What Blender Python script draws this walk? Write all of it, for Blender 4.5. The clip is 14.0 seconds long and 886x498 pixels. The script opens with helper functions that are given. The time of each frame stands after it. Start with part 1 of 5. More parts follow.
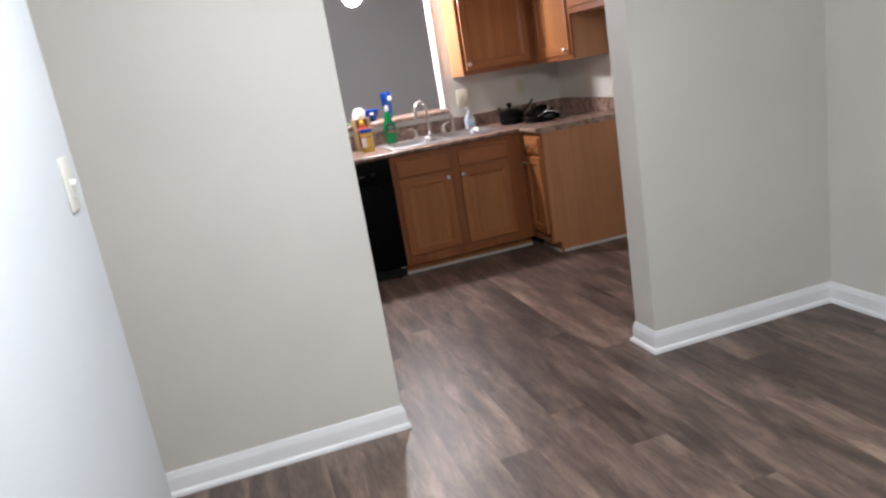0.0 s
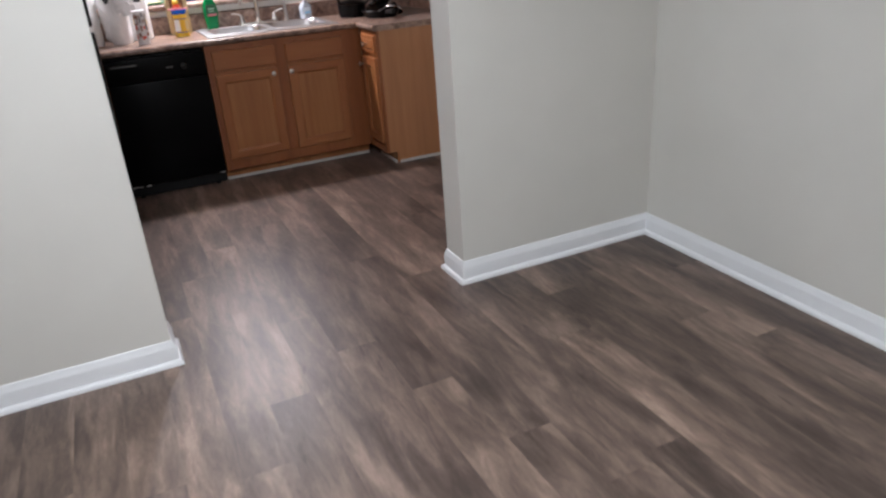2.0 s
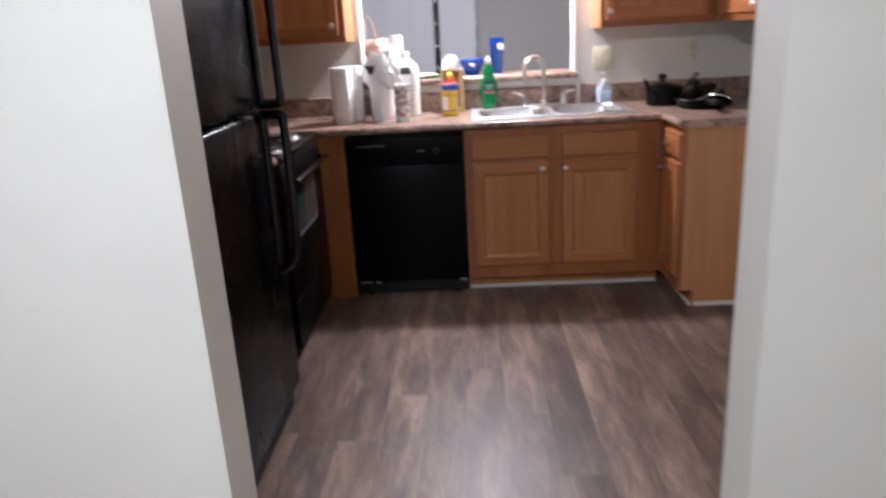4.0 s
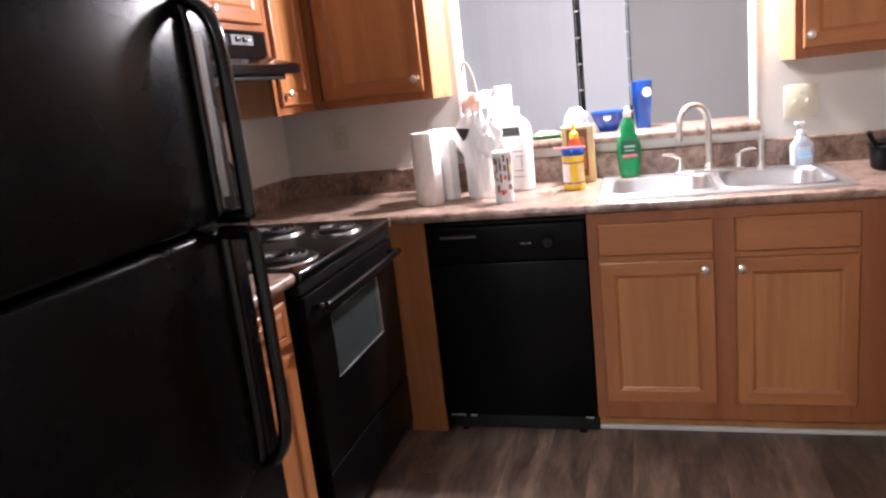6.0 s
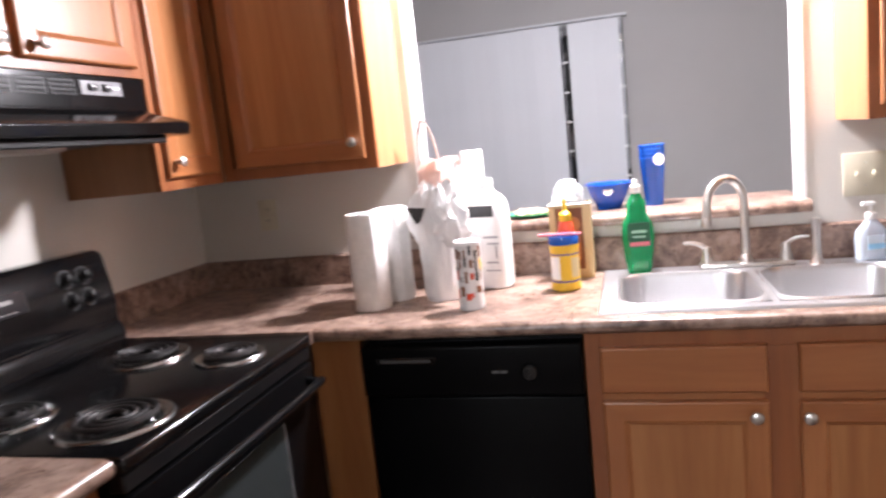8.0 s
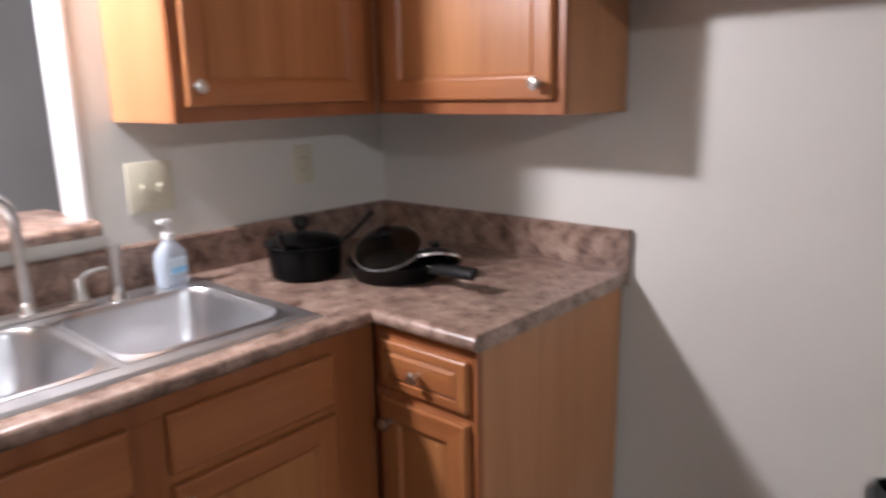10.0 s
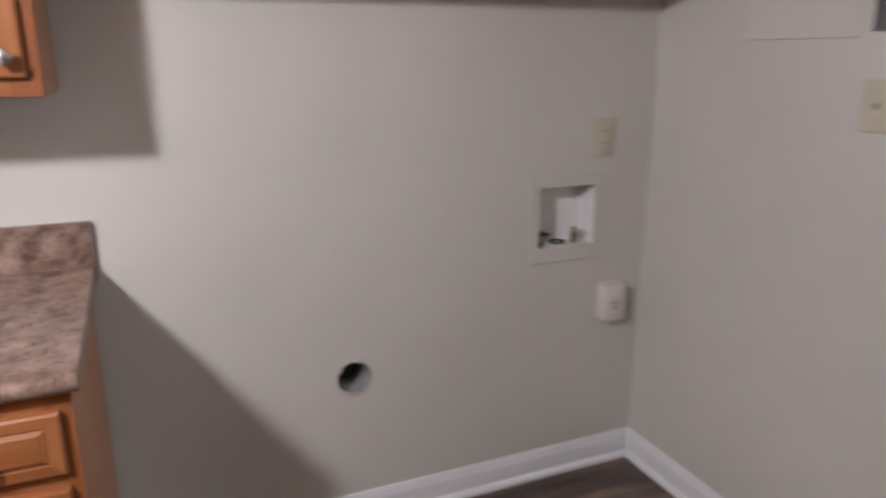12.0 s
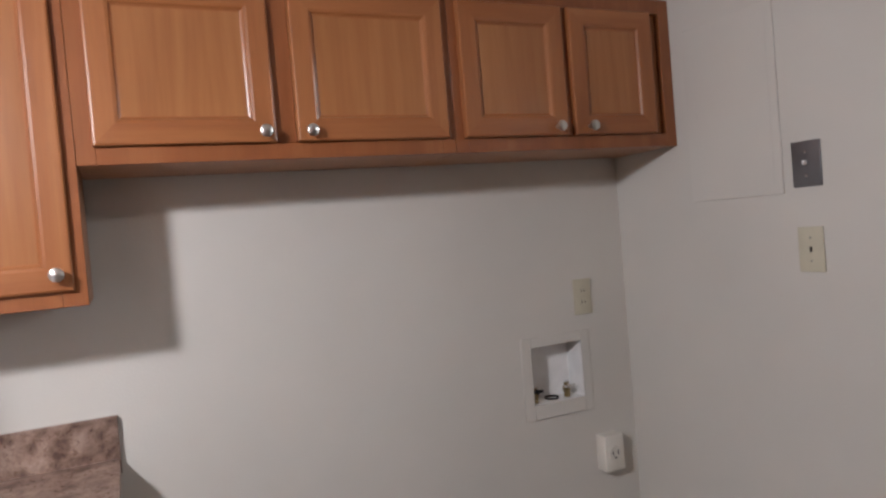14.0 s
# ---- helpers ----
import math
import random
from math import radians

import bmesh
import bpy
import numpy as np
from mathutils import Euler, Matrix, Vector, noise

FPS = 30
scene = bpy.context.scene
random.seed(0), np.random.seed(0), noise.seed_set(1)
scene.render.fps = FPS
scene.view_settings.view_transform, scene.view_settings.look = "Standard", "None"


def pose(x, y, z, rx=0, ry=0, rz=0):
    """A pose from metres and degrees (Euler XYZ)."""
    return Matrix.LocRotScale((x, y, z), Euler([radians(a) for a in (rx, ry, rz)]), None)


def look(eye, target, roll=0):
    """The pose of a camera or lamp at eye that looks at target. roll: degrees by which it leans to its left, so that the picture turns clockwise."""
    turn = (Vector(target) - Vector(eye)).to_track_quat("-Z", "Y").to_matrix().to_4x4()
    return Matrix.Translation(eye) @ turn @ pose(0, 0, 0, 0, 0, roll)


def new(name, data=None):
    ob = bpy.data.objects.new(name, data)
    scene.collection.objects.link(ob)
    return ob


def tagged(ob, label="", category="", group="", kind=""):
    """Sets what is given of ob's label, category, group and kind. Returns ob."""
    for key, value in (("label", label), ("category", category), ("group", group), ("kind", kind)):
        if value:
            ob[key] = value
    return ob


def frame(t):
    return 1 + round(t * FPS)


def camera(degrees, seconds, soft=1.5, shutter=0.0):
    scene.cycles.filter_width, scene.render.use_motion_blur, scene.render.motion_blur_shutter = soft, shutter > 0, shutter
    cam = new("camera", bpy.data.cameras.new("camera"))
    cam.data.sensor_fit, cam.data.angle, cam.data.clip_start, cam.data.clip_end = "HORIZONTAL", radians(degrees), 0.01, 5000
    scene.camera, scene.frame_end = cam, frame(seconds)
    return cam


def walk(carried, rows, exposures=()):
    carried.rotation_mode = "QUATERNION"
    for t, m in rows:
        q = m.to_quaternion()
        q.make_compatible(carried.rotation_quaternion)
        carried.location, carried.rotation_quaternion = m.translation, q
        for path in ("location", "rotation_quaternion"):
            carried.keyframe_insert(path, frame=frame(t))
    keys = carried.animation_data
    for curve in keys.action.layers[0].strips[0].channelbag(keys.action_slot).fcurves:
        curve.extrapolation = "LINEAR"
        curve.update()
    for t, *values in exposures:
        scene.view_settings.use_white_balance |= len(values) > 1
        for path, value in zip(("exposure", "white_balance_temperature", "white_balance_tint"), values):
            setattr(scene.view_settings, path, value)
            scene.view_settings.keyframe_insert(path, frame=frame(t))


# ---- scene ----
cam = camera(64.4, 14.0, soft=2.4, shutter=0.5)
PATH = [
    (0, (-0.393, -4.868, 1.442), (0.101, -2.995, 0.944), -9.5),
    (0.5, (-0.417, -4.9, 1.441), (0.081, -3.046, 0.881), -5.3),
    (1, (-0.366, -4.873, 1.435), (0.208, -3.06, 0.816), -5.2),
    (1.5, (-0.188, -4.806, 1.409), (0.58, -3.124, 0.647), -5.7),
    (2, (0.049, -4.685, 1.423), (0.788, -3.017, 0.604), -4.2),
    (2.5, (0.235, -4.437, 1.424), (0.755, -2.687, 0.608), -7.2),
    (3, (0.372, -4.164, 1.449), (0.751, -2.352, 0.692), -7.6),
    (3.5, (0.553, -3.878, 1.426), (0.774, -2.0, 0.774), -2.2),
    (4, (0.638, -3.602, 1.363), (0.551, -1.692, 0.774), -3.2),
    (4.2, (0.649, -3.46, 1.38), (0.477, -1.545, 0.83), -2.8),
    (6.3, (0.829, -2.411, 1.382), (0.26, -0.546, 0.938), -6.7),
    (6.5, (0.814, -2.323, 1.408), (0.266, -0.452, 0.965), -6.6),
    (7, (0.84, -2.11, 1.408), (0.203, -0.237, 1.115), -6.4),
    (7.2, (0.829, -2.046, 1.407), (0.121, -0.194, 1.142), -7.7),
    (9.3, (0.668, -1.35, 1.389), (1.287, 0.512, 1.003), 1.0),
    (9.5, (0.669, -1.307, 1.402), (1.546, 0.446, 1.008), 1.8),
    (10, (0.569, -1.158, 1.403), (2.032, 0.131, 0.96), -1.1),
    (10.5, (0.52, -0.986, 1.39), (2.227, -0.101, 0.839), 1.9),
    (11, (0.595, -0.769, 1.4), (2.463, -0.282, 0.877), -1.2),
    (11.5, (0.578, -0.669, 1.424), (2.51, -0.648, 0.906), -1.3),
    (12, (0.41, -0.459, 1.417), (2.182, -1.219, 0.886), 0.1),
    (12.5, (0.322, -0.358, 1.408), (2.006, -1.328, 0.936), 0.3),
    (13, (0.318, -0.309, 1.452), (2.024, -1.253, 1.005), -3.3),
    (13.5, (0.279, -0.305, 1.472), (2.039, -1.244, 1.324), -3.5),
    (14, (0.252, -0.369, 1.438), (2.069, -1.204, 1.384), -4.8),
]
walk(cam, [(t, look(eye, target, roll)) for t, eye, target, roll in PATH],
     exposures=[(0, 0.12, 6520, 12), (1, 0.08, 6440, 12), (1.7, 0.06, 6350, 12), (3, 0.28, 6270, 12), (4.2, 0.42, 6190, 13), (6.4, 1.06, 6470, 15), (7.2, 1.08, 6470, 15), (9.5, 0.22, 6280, 12), (11.0, 0.18, 6430, 12), (11.5, -0.03, 6430, 12), (12.5, -0.02, 6380, 13), (14, -0.08, 6380, 10)])

# ---- light ----
world = bpy.data.worlds.new("night")
world.use_nodes = True
world.node_tree.nodes["Background"].inputs[0].default_value = (0.02, 0.025, 0.04, 1)
world.node_tree.nodes["Background"].inputs[1].default_value = 0.3
scene.world = world


SINK_LIGHT = (0.665, 0.532)
ROOM_LIGHT = (-0.05, -3.9)
SINK_GLOW, ROOM_GLOW = 635, 215

# ---- plan ----
XL, XR = -0.86, 2.273        # kitchen side walls
YB = 0.61                    # wall behind the sink, kitchen face
YK, YP = -2.00, -2.165       # partition: kitchen face, living-room face
OL, OR = 0.027, 1.261        # doorway through the partition
XLL, YH = -0.757, -3.03       # living-room side wall and where it ends
XH = -1.25                   # unseen end of the side passage, kept close to bounce light
YE = -6.2                    # living-room end wall
YD = 3.08                    # far wall of the dining room
CEIL = 2.39
SOFFIT = 2.115


# ---- materials ----
def material(name, base=(0.8, 0.8, 0.8), rough=0.5, metal=0.0, gloss=0.5):
    m = bpy.data.materials.new(name)
    m.use_nodes = True
    b = m.node_tree.nodes["Principled BSDF"]
    b.inputs["Base Color"].default_value = (*base, 1)
    b.inputs["Roughness"].default_value = rough
    b.inputs["Metallic"].default_value = metal
    b.inputs["Specular IOR Level"].default_value = gloss
    return m, m.node_tree.nodes, m.node_tree.links, b


def mapping(nodes, links, scale):
    co = nodes.new("ShaderNodeTexCoord")
    mp = nodes.new("ShaderNodeMapping")
    mp.inputs["Scale"].default_value = scale
    links.new(co.outputs["Object"], mp.inputs["Vector"])
    return mp


def noise_tex(nodes, links, vec, scale, detail=4, rough=0.55, distort=0.0):
    n = nodes.new("ShaderNodeTexNoise")
    n.inputs["Scale"].default_value, n.inputs["Detail"].default_value = scale, detail
    n.inputs["Roughness"].default_value, n.inputs["Distortion"].default_value = rough, distort
    links.new(vec, n.inputs["Vector"])
    return n


def ramp(nodes, links, fac, stops):
    r = nodes.new("ShaderNodeValToRGB")
    e = r.color_ramp.elements
    while len(e) < len(stops):
        e.new(0.5)
    for el, (p, c) in zip(e, stops):
        el.position, el.color = p, (*c, 1)
    links.new(fac, r.inputs["Fac"])
    return r


def mix(nodes, links, a, b, fac, mode="MIX"):
    m = nodes.new("ShaderNodeMix")
    m.data_type, m.blend_type = "RGBA", mode
    if isinstance(fac, float):
        m.inputs[0].default_value = fac
    else:
        links.new(fac, m.inputs[0])
    for i, v in ((6, a), (7, b)):
        if isinstance(v, tuple):
            m.inputs[i].default_value = (*v, 1)
        else:
            links.new(v, m.inputs[i])
    return m.outputs[2]


def bump(nodes, links, bsdf, height, strength, distance):
    b = nodes.new("ShaderNodeBump")
    b.inputs["Strength"].default_value, b.inputs["Distance"].default_value = strength, distance
    links.new(height, b.inputs["Height"])
    links.new(b.outputs["Normal"], bsdf.inputs["Normal"])


def span(nodes, links, value, lo, hi):
    r = nodes.new("ShaderNodeMapRange")
    r.inputs["To Min"].default_value, r.inputs["To Max"].default_value = lo, hi
    links.new(value, r.inputs["Value"])
    return r.outputs["Result"]


def paint(name, base, rough=0.5, relief=0.25, grain=140):
    """Rolled wall paint: faint blotches and orange-peel relief."""
    m, n, l, b = material(name, base, rough)
    v = mapping(n, l, (1, 1, 1)).outputs["Vector"]
    big = noise_tex(n, l, v, 1.6, 3)
    c = ramp(n, l, big.outputs["Fac"], [(0.3, tuple(x * 0.955 for x in base)), (0.7, tuple(min(1, x * 1.03) for x in base))])
    l.new(c.outputs["Color"], b.inputs["Base Color"])
    fine = noise_tex(n, l, v, grain, 3)
    bump(n, l, b, fine.outputs["Fac"], relief, 0.002)
    l.new(span(n, l, big.outputs["Fac"], rough - 0.06, rough + 0.08), b.inputs["Roughness"])
    return m


def oak(name, lo, mid, hi, rough=0.3, axis="z", pore=0.30, cathedral=0.0):
    """Stained oak: long grain along one axis, pores and slow colour drift."""
    m, n, l, b = material(name, mid, rough)
    s = {"z": (1, 1, 0.06), "x": (0.06, 1, 1), "y": (1, 0.06, 1)}[axis]
    mp = mapping(n, l, s)
    v = mp.outputs["Vector"]
    info = n.new("ShaderNodeObjectInfo")
    add = n.new("ShaderNodeVectorMath")
    add.operation = "MULTIPLY_ADD"
    l.new(info.outputs["Random"], add.inputs[0])
    add.inputs[1].default_value = (7.3, 3.1, 5.7)
    l.new(v, add.inputs[2])
    v = add.outputs["Vector"]
    big = noise_tex(n, l, v, 6, 4, 0.6, 1.6)
    c = ramp(n, l, big.outputs["Fac"], [(0.28, lo), (0.5, mid), (0.75, hi)])
    pores = noise_tex(n, l, v, 110, 5, 0.7, 0.3)
    pr = ramp(n, l, pores.outputs["Fac"], [(0.36, (0.74, 0.71, 0.68)), (0.56, (1, 1, 1))])
    colour = mix(n, l, c.outputs["Color"], pr.outputs["Color"], pore, "MULTIPLY")
    if cathedral:
        w = n.new("ShaderNodeTexWave")
        w.wave_type, w.rings_direction = "RINGS", "Y"
        w.inputs["Scale"].default_value, w.inputs["Distortion"].default_value, w.inputs["Detail"].default_value = 9.0, 5.0, 3.0
        w.inputs["Detail Scale"].default_value = 1.4
        m2 = mapping(n, l, (1, 1, 0.16))
        a2 = n.new("ShaderNodeVectorMath")
        a2.operation = "MULTIPLY_ADD"
        l.new(info.outputs["Random"], a2.inputs[0])
        a2.inputs[1].default_value = (0.5, 0.0, 0.2)
        l.new(m2.outputs["Vector"], a2.inputs[2])
        l.new(a2.outputs["Vector"], w.inputs["Vector"])
        wr = ramp(n, l, w.outputs["Fac"], [(0.55, (1, 1, 1)), (0.9, (0.80, 0.72, 0.64))])
        colour = mix(n, l, colour, wr.outputs["Color"], cathedral, "MULTIPLY")
    l.new(colour, b.inputs["Base Color"])
    l.new(span(n, l, pores.outputs["Fac"], rough + 0.12, rough - 0.06), b.inputs["Roughness"])
    bump(n, l, b, pores.outputs["Fac"], 0.18, 0.001)
    return m


def laminate(name):
    """Post-formed worktop laminate printed like brown granite."""
    m, n, l, b = material(name, (0.2, 0.13, 0.1), 0.28)
    v = mapping(n, l, (1, 1, 1)).outputs["Vector"]
    a = noise_tex(n, l, v, 21, 5, 0.62, 0.3)
    c = ramp(n, l, a.outputs["Fac"], [(0.32, (0.096, 0.058, 0.045)), (0.42, (0.198, 0.132, 0.103)), (0.53, (0.295, 0.208, 0.167)), (0.68, (0.41, 0.31, 0.255))])
    d = noise_tex(n, l, v, 90, 4, 0.7, 0.6)
    e = ramp(n, l, d.outputs["Fac"], [(0.36, (0.84, 0.81, 0.79)), (0.55, (1, 1, 1)), (0.72, (1.08, 1.06, 1.05))])
    f = noise_tex(n, l, v, 5, 3, 0.5, 0.5)
    g = ramp(n, l, f.outputs["Fac"], [(0.35, (0.74, 0.69, 0.67)), (0.65, (1.15, 1.12, 1.1))])
    x = mix(n, l, c.outputs["Color"], e.outputs["Color"], 0.7, "MULTIPLY")
    x = mix(n, l, x, g.outputs["Color"], 0.8, "MULTIPLY")
    k = noise_tex(n, l, v, 52, 3, 0.6, 0.4)
    q = ramp(n, l, k.outputs["Fac"], [(0.59, (1, 1, 1)), (0.68, (0.46, 0.38, 0.35))])
    l.new(mix(n, l, x, q.outputs["Color"], 0.85, "MULTIPLY"), b.inputs["Base Color"])
    l.new(span(n, l, d.outputs["Fac"], 0.22, 0.36), b.inputs["Roughness"])
    bump(n, l, b, d.outputs["Fac"], 0.06, 0.001)
    return m


def worn(name, base, rough=0.3, metal=0.0, spots=0.06, scale=9.0, relief=0.0, grain=200.0, stretch=(1, 1, 1), gloss=0.5):
    """A manufactured surface with smudges in its gloss and a slight drift in tone."""
    m, n, l, b = material(name, base, rough, metal, gloss)
    v = mapping(n, l, stretch).outputs["Vector"]
    a = noise_tex(n, l, v, scale, 5, 0.6, 0.4)
    c = ramp(n, l, a.outputs["Fac"], [(0.3, tuple(x * 0.90 for x in base)), (0.7, tuple(min(1, x * 1.06) for x in base))])
    l.new(c.outputs["Color"], b.inputs["Base Color"])
    l.new(span(n, l, a.outputs["Fac"], max(0.02, rough - spots), rough + spots), b.inputs["Roughness"])
    if relief:
        f = noise_tex(n, l, v, grain, 3)
        bump(n, l, b, f.outputs["Fac"], relief, 0.001)
    return m


def plank_material():
    """Printed vinyl plank in weathered brown oak; every plank takes its own stretch of the print."""
    m, n, l, b = material("vinyl_plank", (0.1, 0.075, 0.06), 0.36)
    mp = mapping(n, l, (1, 0.19, 1))
    info = n.new("ShaderNodeObjectInfo")
    add = n.new("ShaderNodeVectorMath")
    add.operation = "MULTIPLY_ADD"
    l.new(info.outputs["Random"], add.inputs[0])
    add.inputs[1].default_value = (31.0, 17.0, 9.0)
    l.new(mp.outputs["Vector"], add.inputs[2])
    v = add.outputs["Vector"]
    wide = noise_tex(n, l, v, 9.0, 3, 0.5, 0.5)
    streak = noise_tex(n, l, v, 18.0, 8, 0.70, 0.6)
    both = n.new("ShaderNodeMix")
    both.inputs[0].default_value = 0.5
    l.new(wide.outputs["Fac"], both.inputs[2])
    l.new(streak.outputs["Fac"], both.inputs[3])
    c = ramp(n, l, both.outputs[0], [(0.36, (0.056, 0.0385, 0.0318)), (0.45, (0.098, 0.0688, 0.0562)), (0.53, (0.152, 0.1085, 0.0880)), (0.64, (0.262, 0.192, 0.155))])
    fine = noise_tex(n, l, v, 95, 5, 0.7, 0.4)
    fr = ramp(n, l, fine.outputs["Fac"], [(0.34, (0.70, 0.68, 0.67)), (0.6, (1.08, 1.07, 1.06))])
    x = mix(n, l, c.outputs["Color"], fr.outputs["Color"], 0.65, "MULTIPLY")
    knots = noise_tex(n, l, v, 13.0, 2, 0.5, 2.2)
    kr = ramp(n, l, knots.outputs["Fac"], [(0.24, (0.45, 0.40, 0.38)), (0.33, (1, 1, 1))])
    x = mix(n, l, x, kr.outputs["Color"], 0.8, "MULTIPLY")
    tone = ramp(n, l, info.outputs["Random"], [(0.0, (0.70, 0.68, 0.67)), (0.35, (0.91, 0.89, 0.88)), (0.7, (1.08, 1.06, 1.03)), (1.0, (1.25, 1.22, 1.18))])
    l.new(mix(n, l, x, tone.outputs["Color"], 1.0, "MULTIPLY"), b.inputs["Base Color"])
    l.new(span(n, l, fine.outputs["Fac"], 0.50, 0.35), b.inputs["Roughness"])
    bump(n, l, b, fine.outputs["Fac"], 0.22, 0.0012)
    return m


def glow(name, colour, strength):
    m, n, l, b = material(name, (0.9, 0.9, 0.88), 0.4)
    b.inputs["Emission Color"].default_value = (*colour, 1)
    b.inputs["Emission Strength"].default_value = strength
    return m


def clear(name, colour, rough=0.03, ior=1.45):
    m, n, l, b = material(name, colour, rough)
    b.inputs["Transmission Weight"].default_value = 1.0
    b.inputs["IOR"].default_value = ior
    return m


WALL = paint("wall_paint", (0.618, 0.60, 0.552), 0.55)
# grey, with the dimness of the dining room put into the base colour
DINING = paint("dining_dim_grey", (0.325, 0.315, 0.31), 0.6)
PALE = paint("pale_paint", (0.52, 0.552, 0.57), 0.6)
CEILING = paint("ceiling_paint", (0.74, 0.73, 0.70), 0.8, 0.6, 60)
TRIM = paint("trim_paint", (0.78, 0.79, 0.80), 0.32, 0.06, 60)
PLANK = plank_material()
SUB = worn("subfloor", (0.02, 0.015, 0.012), 0.7)
OAK = oak("honey_oak", (0.258, 0.088, 0.030), (0.322, 0.119, 0.041), (0.392, 0.159, 0.059), cathedral=0.08)
OAKF = oak("oak_face_frame", (0.205, 0.064, 0.022), (0.258, 0.086, 0.029), (0.325, 0.122, 0.045))
OAKX = oak("honey_oak_rail", (0.252, 0.084, 0.028), (0.310, 0.112, 0.038), (0.380, 0.150, 0.054), axis="x")
OAKS = oak("oak_end_panel", (0.345, 0.152, 0.066), (0.395, 0.182, 0.082), (0.450, 0.220, 0.104), pore=0.2)
OAKP = oak("oak_veneer", (0.280, 0.106, 0.036), (0.336, 0.135, 0.047), (0.410, 0.180, 0.067), pore=0.2, cathedral=0.2)
TOE = worn("toe_board", (0.55, 0.53, 0.50), 0.55)
LAM = laminate("brown_laminate")
BLACK = worn("black_enamel", (0.004, 0.004, 0.0045), 0.15, 0, 0.05, 6, gloss=0.38)
BLACKT = worn("black_textured_steel", (0.0025, 0.0025, 0.0028), 0.27, 0, 0.06, 5, 0.18, 320, gloss=0.06)
DOOR_SHEEN = worn("door_reflection", (0.06, 0.058, 0.058), 0.24, 0, 0.05, 8, gloss=0.8)
BLACKM = worn("black_plastic", (0.005, 0.005, 0.0055), 0.40, 0, 0.06, 12, gloss=0.25)
BLACKD = worn("black_painted_steel", (0.0025, 0.0025, 0.0028), 0.34, 0, 0.05, 6, gloss=0.07)
STEEL = worn("brushed_steel", (0.62, 0.62, 0.63), 0.34, 1, 0.03, 4)
STEELR = worn("satin_steel", (0.68, 0.68, 0.69), 0.38, 1, 0.05, 10)
CHROME = worn("chrome", (0.75, 0.75, 0.74), 0.10, 1, 0.03, 20)
NICKEL = worn("brushed_nickel", (0.62, 0.60, 0.57), 0.30, 1, 0.05, 30)
IVORY = worn("ivory_plastic", (0.58, 0.545, 0.42), 0.42)
WHITE = worn("white_plastic", (0.80, 0.80, 0.79), 0.36)
DARK = worn("dark_void", (0.008, 0.007, 0.007), 0.8)


# ---- shaping helpers ----
def box(bm, x0, x1, y0, y1, z0, z1, r=0.0, seg=1):
    """A box with edges rounded by r."""
    got = bmesh.ops.create_cube(bm, size=1)["verts"]
    for v in got:
        v.co = Vector(((x0 + x1) / 2 + v.co.x * (x1 - x0), (y0 + y1) / 2 + v.co.y * (y1 - y0), (z0 + z1) / 2 + v.co.z * (z1 - z0)))
    if r:
        edges = list({e for v in got for e in v.link_edges})
        bmesh.ops.bevel(bm, geom=edges, offset=min(r, 0.45 * min(x1 - x0, y1 - y0, z1 - z0)), segments=seg, affect="EDGES", profile=0.5)
    return bm


def boxes(*rows, r=0.0, seg=1):
    bm = bmesh.new()
    for row in rows:
        box(bm, *row, r=r, seg=seg)
    return bm


def slab(us, vs, keep, lo, hi, plane="xy"):
    """One solid from the cells of a grid of lines that keep(u, v) accepts, from lo to hi across the plane."""
    bm = bmesh.new()
    at = {}

    def vert(u, v, w):
        k = (round(u, 5), round(v, 5), w)
        if k not in at:
            at[k] = bm.verts.new((u, v, w) if plane == "xy" else (u, w, v))
        return at[k]

    on = {(i, j) for i in range(len(us) - 1) for j in range(len(vs) - 1) if keep((us[i] + us[i + 1]) / 2, (vs[j] + vs[j + 1]) / 2)}
    for i, j in on:
        q = [(us[i], vs[j]), (us[i + 1], vs[j]), (us[i + 1], vs[j + 1]), (us[i], vs[j + 1])]
        bm.faces.new([vert(*p, hi) for p in q])
        bm.faces.new([vert(*p, lo) for p in q][::-1])
        for k, n in enumerate(((i, j - 1), (i + 1, j), (i, j + 1), (i - 1, j))):
            if n not in on:
                a, b = q[k], q[(k + 1) % 4]
                bm.faces.new((vert(*a, lo), vert(*b, lo), vert(*b, hi), vert(*a, hi)))
    bmesh.ops.recalc_face_normals(bm, faces=bm.faces[:])
    return bm


def lathe(bm, profile, cx=0, cy=0, cz=0, n=32, axis="z", squash=1.0):
    """Turns (radius, height) pairs about an axis; ends with radius 0 close."""
    rings = []
    for r, h in profile:
        ring = []
        for k in range(1 if r < 1e-6 else n):
            a = 2 * math.pi * k / n
            p = (r * math.cos(a), r * math.sin(a) * squash, h)
            if axis == "y":
                p = (p[0], -p[2], p[1])
            elif axis == "x":
                p = (p[2], p[0], p[1])
            ring.append(bm.verts.new((p[0] + cx, p[1] + cy, p[2] + cz)))
        rings.append(ring)
    for a, b in zip(rings, rings[1:]):
        for k in range(n):
            q = [a[k % len(a)], a[(k + 1) % len(a)], b[(k + 1) % len(b)], b[k % len(b)]]
            q = [v for i, v in enumerate(q) if v not in q[:i]]
            if len(q) > 2:
                bm.faces.new(q)
    bmesh.ops.recalc_face_normals(bm, faces=bm.faces[:])
    return bm


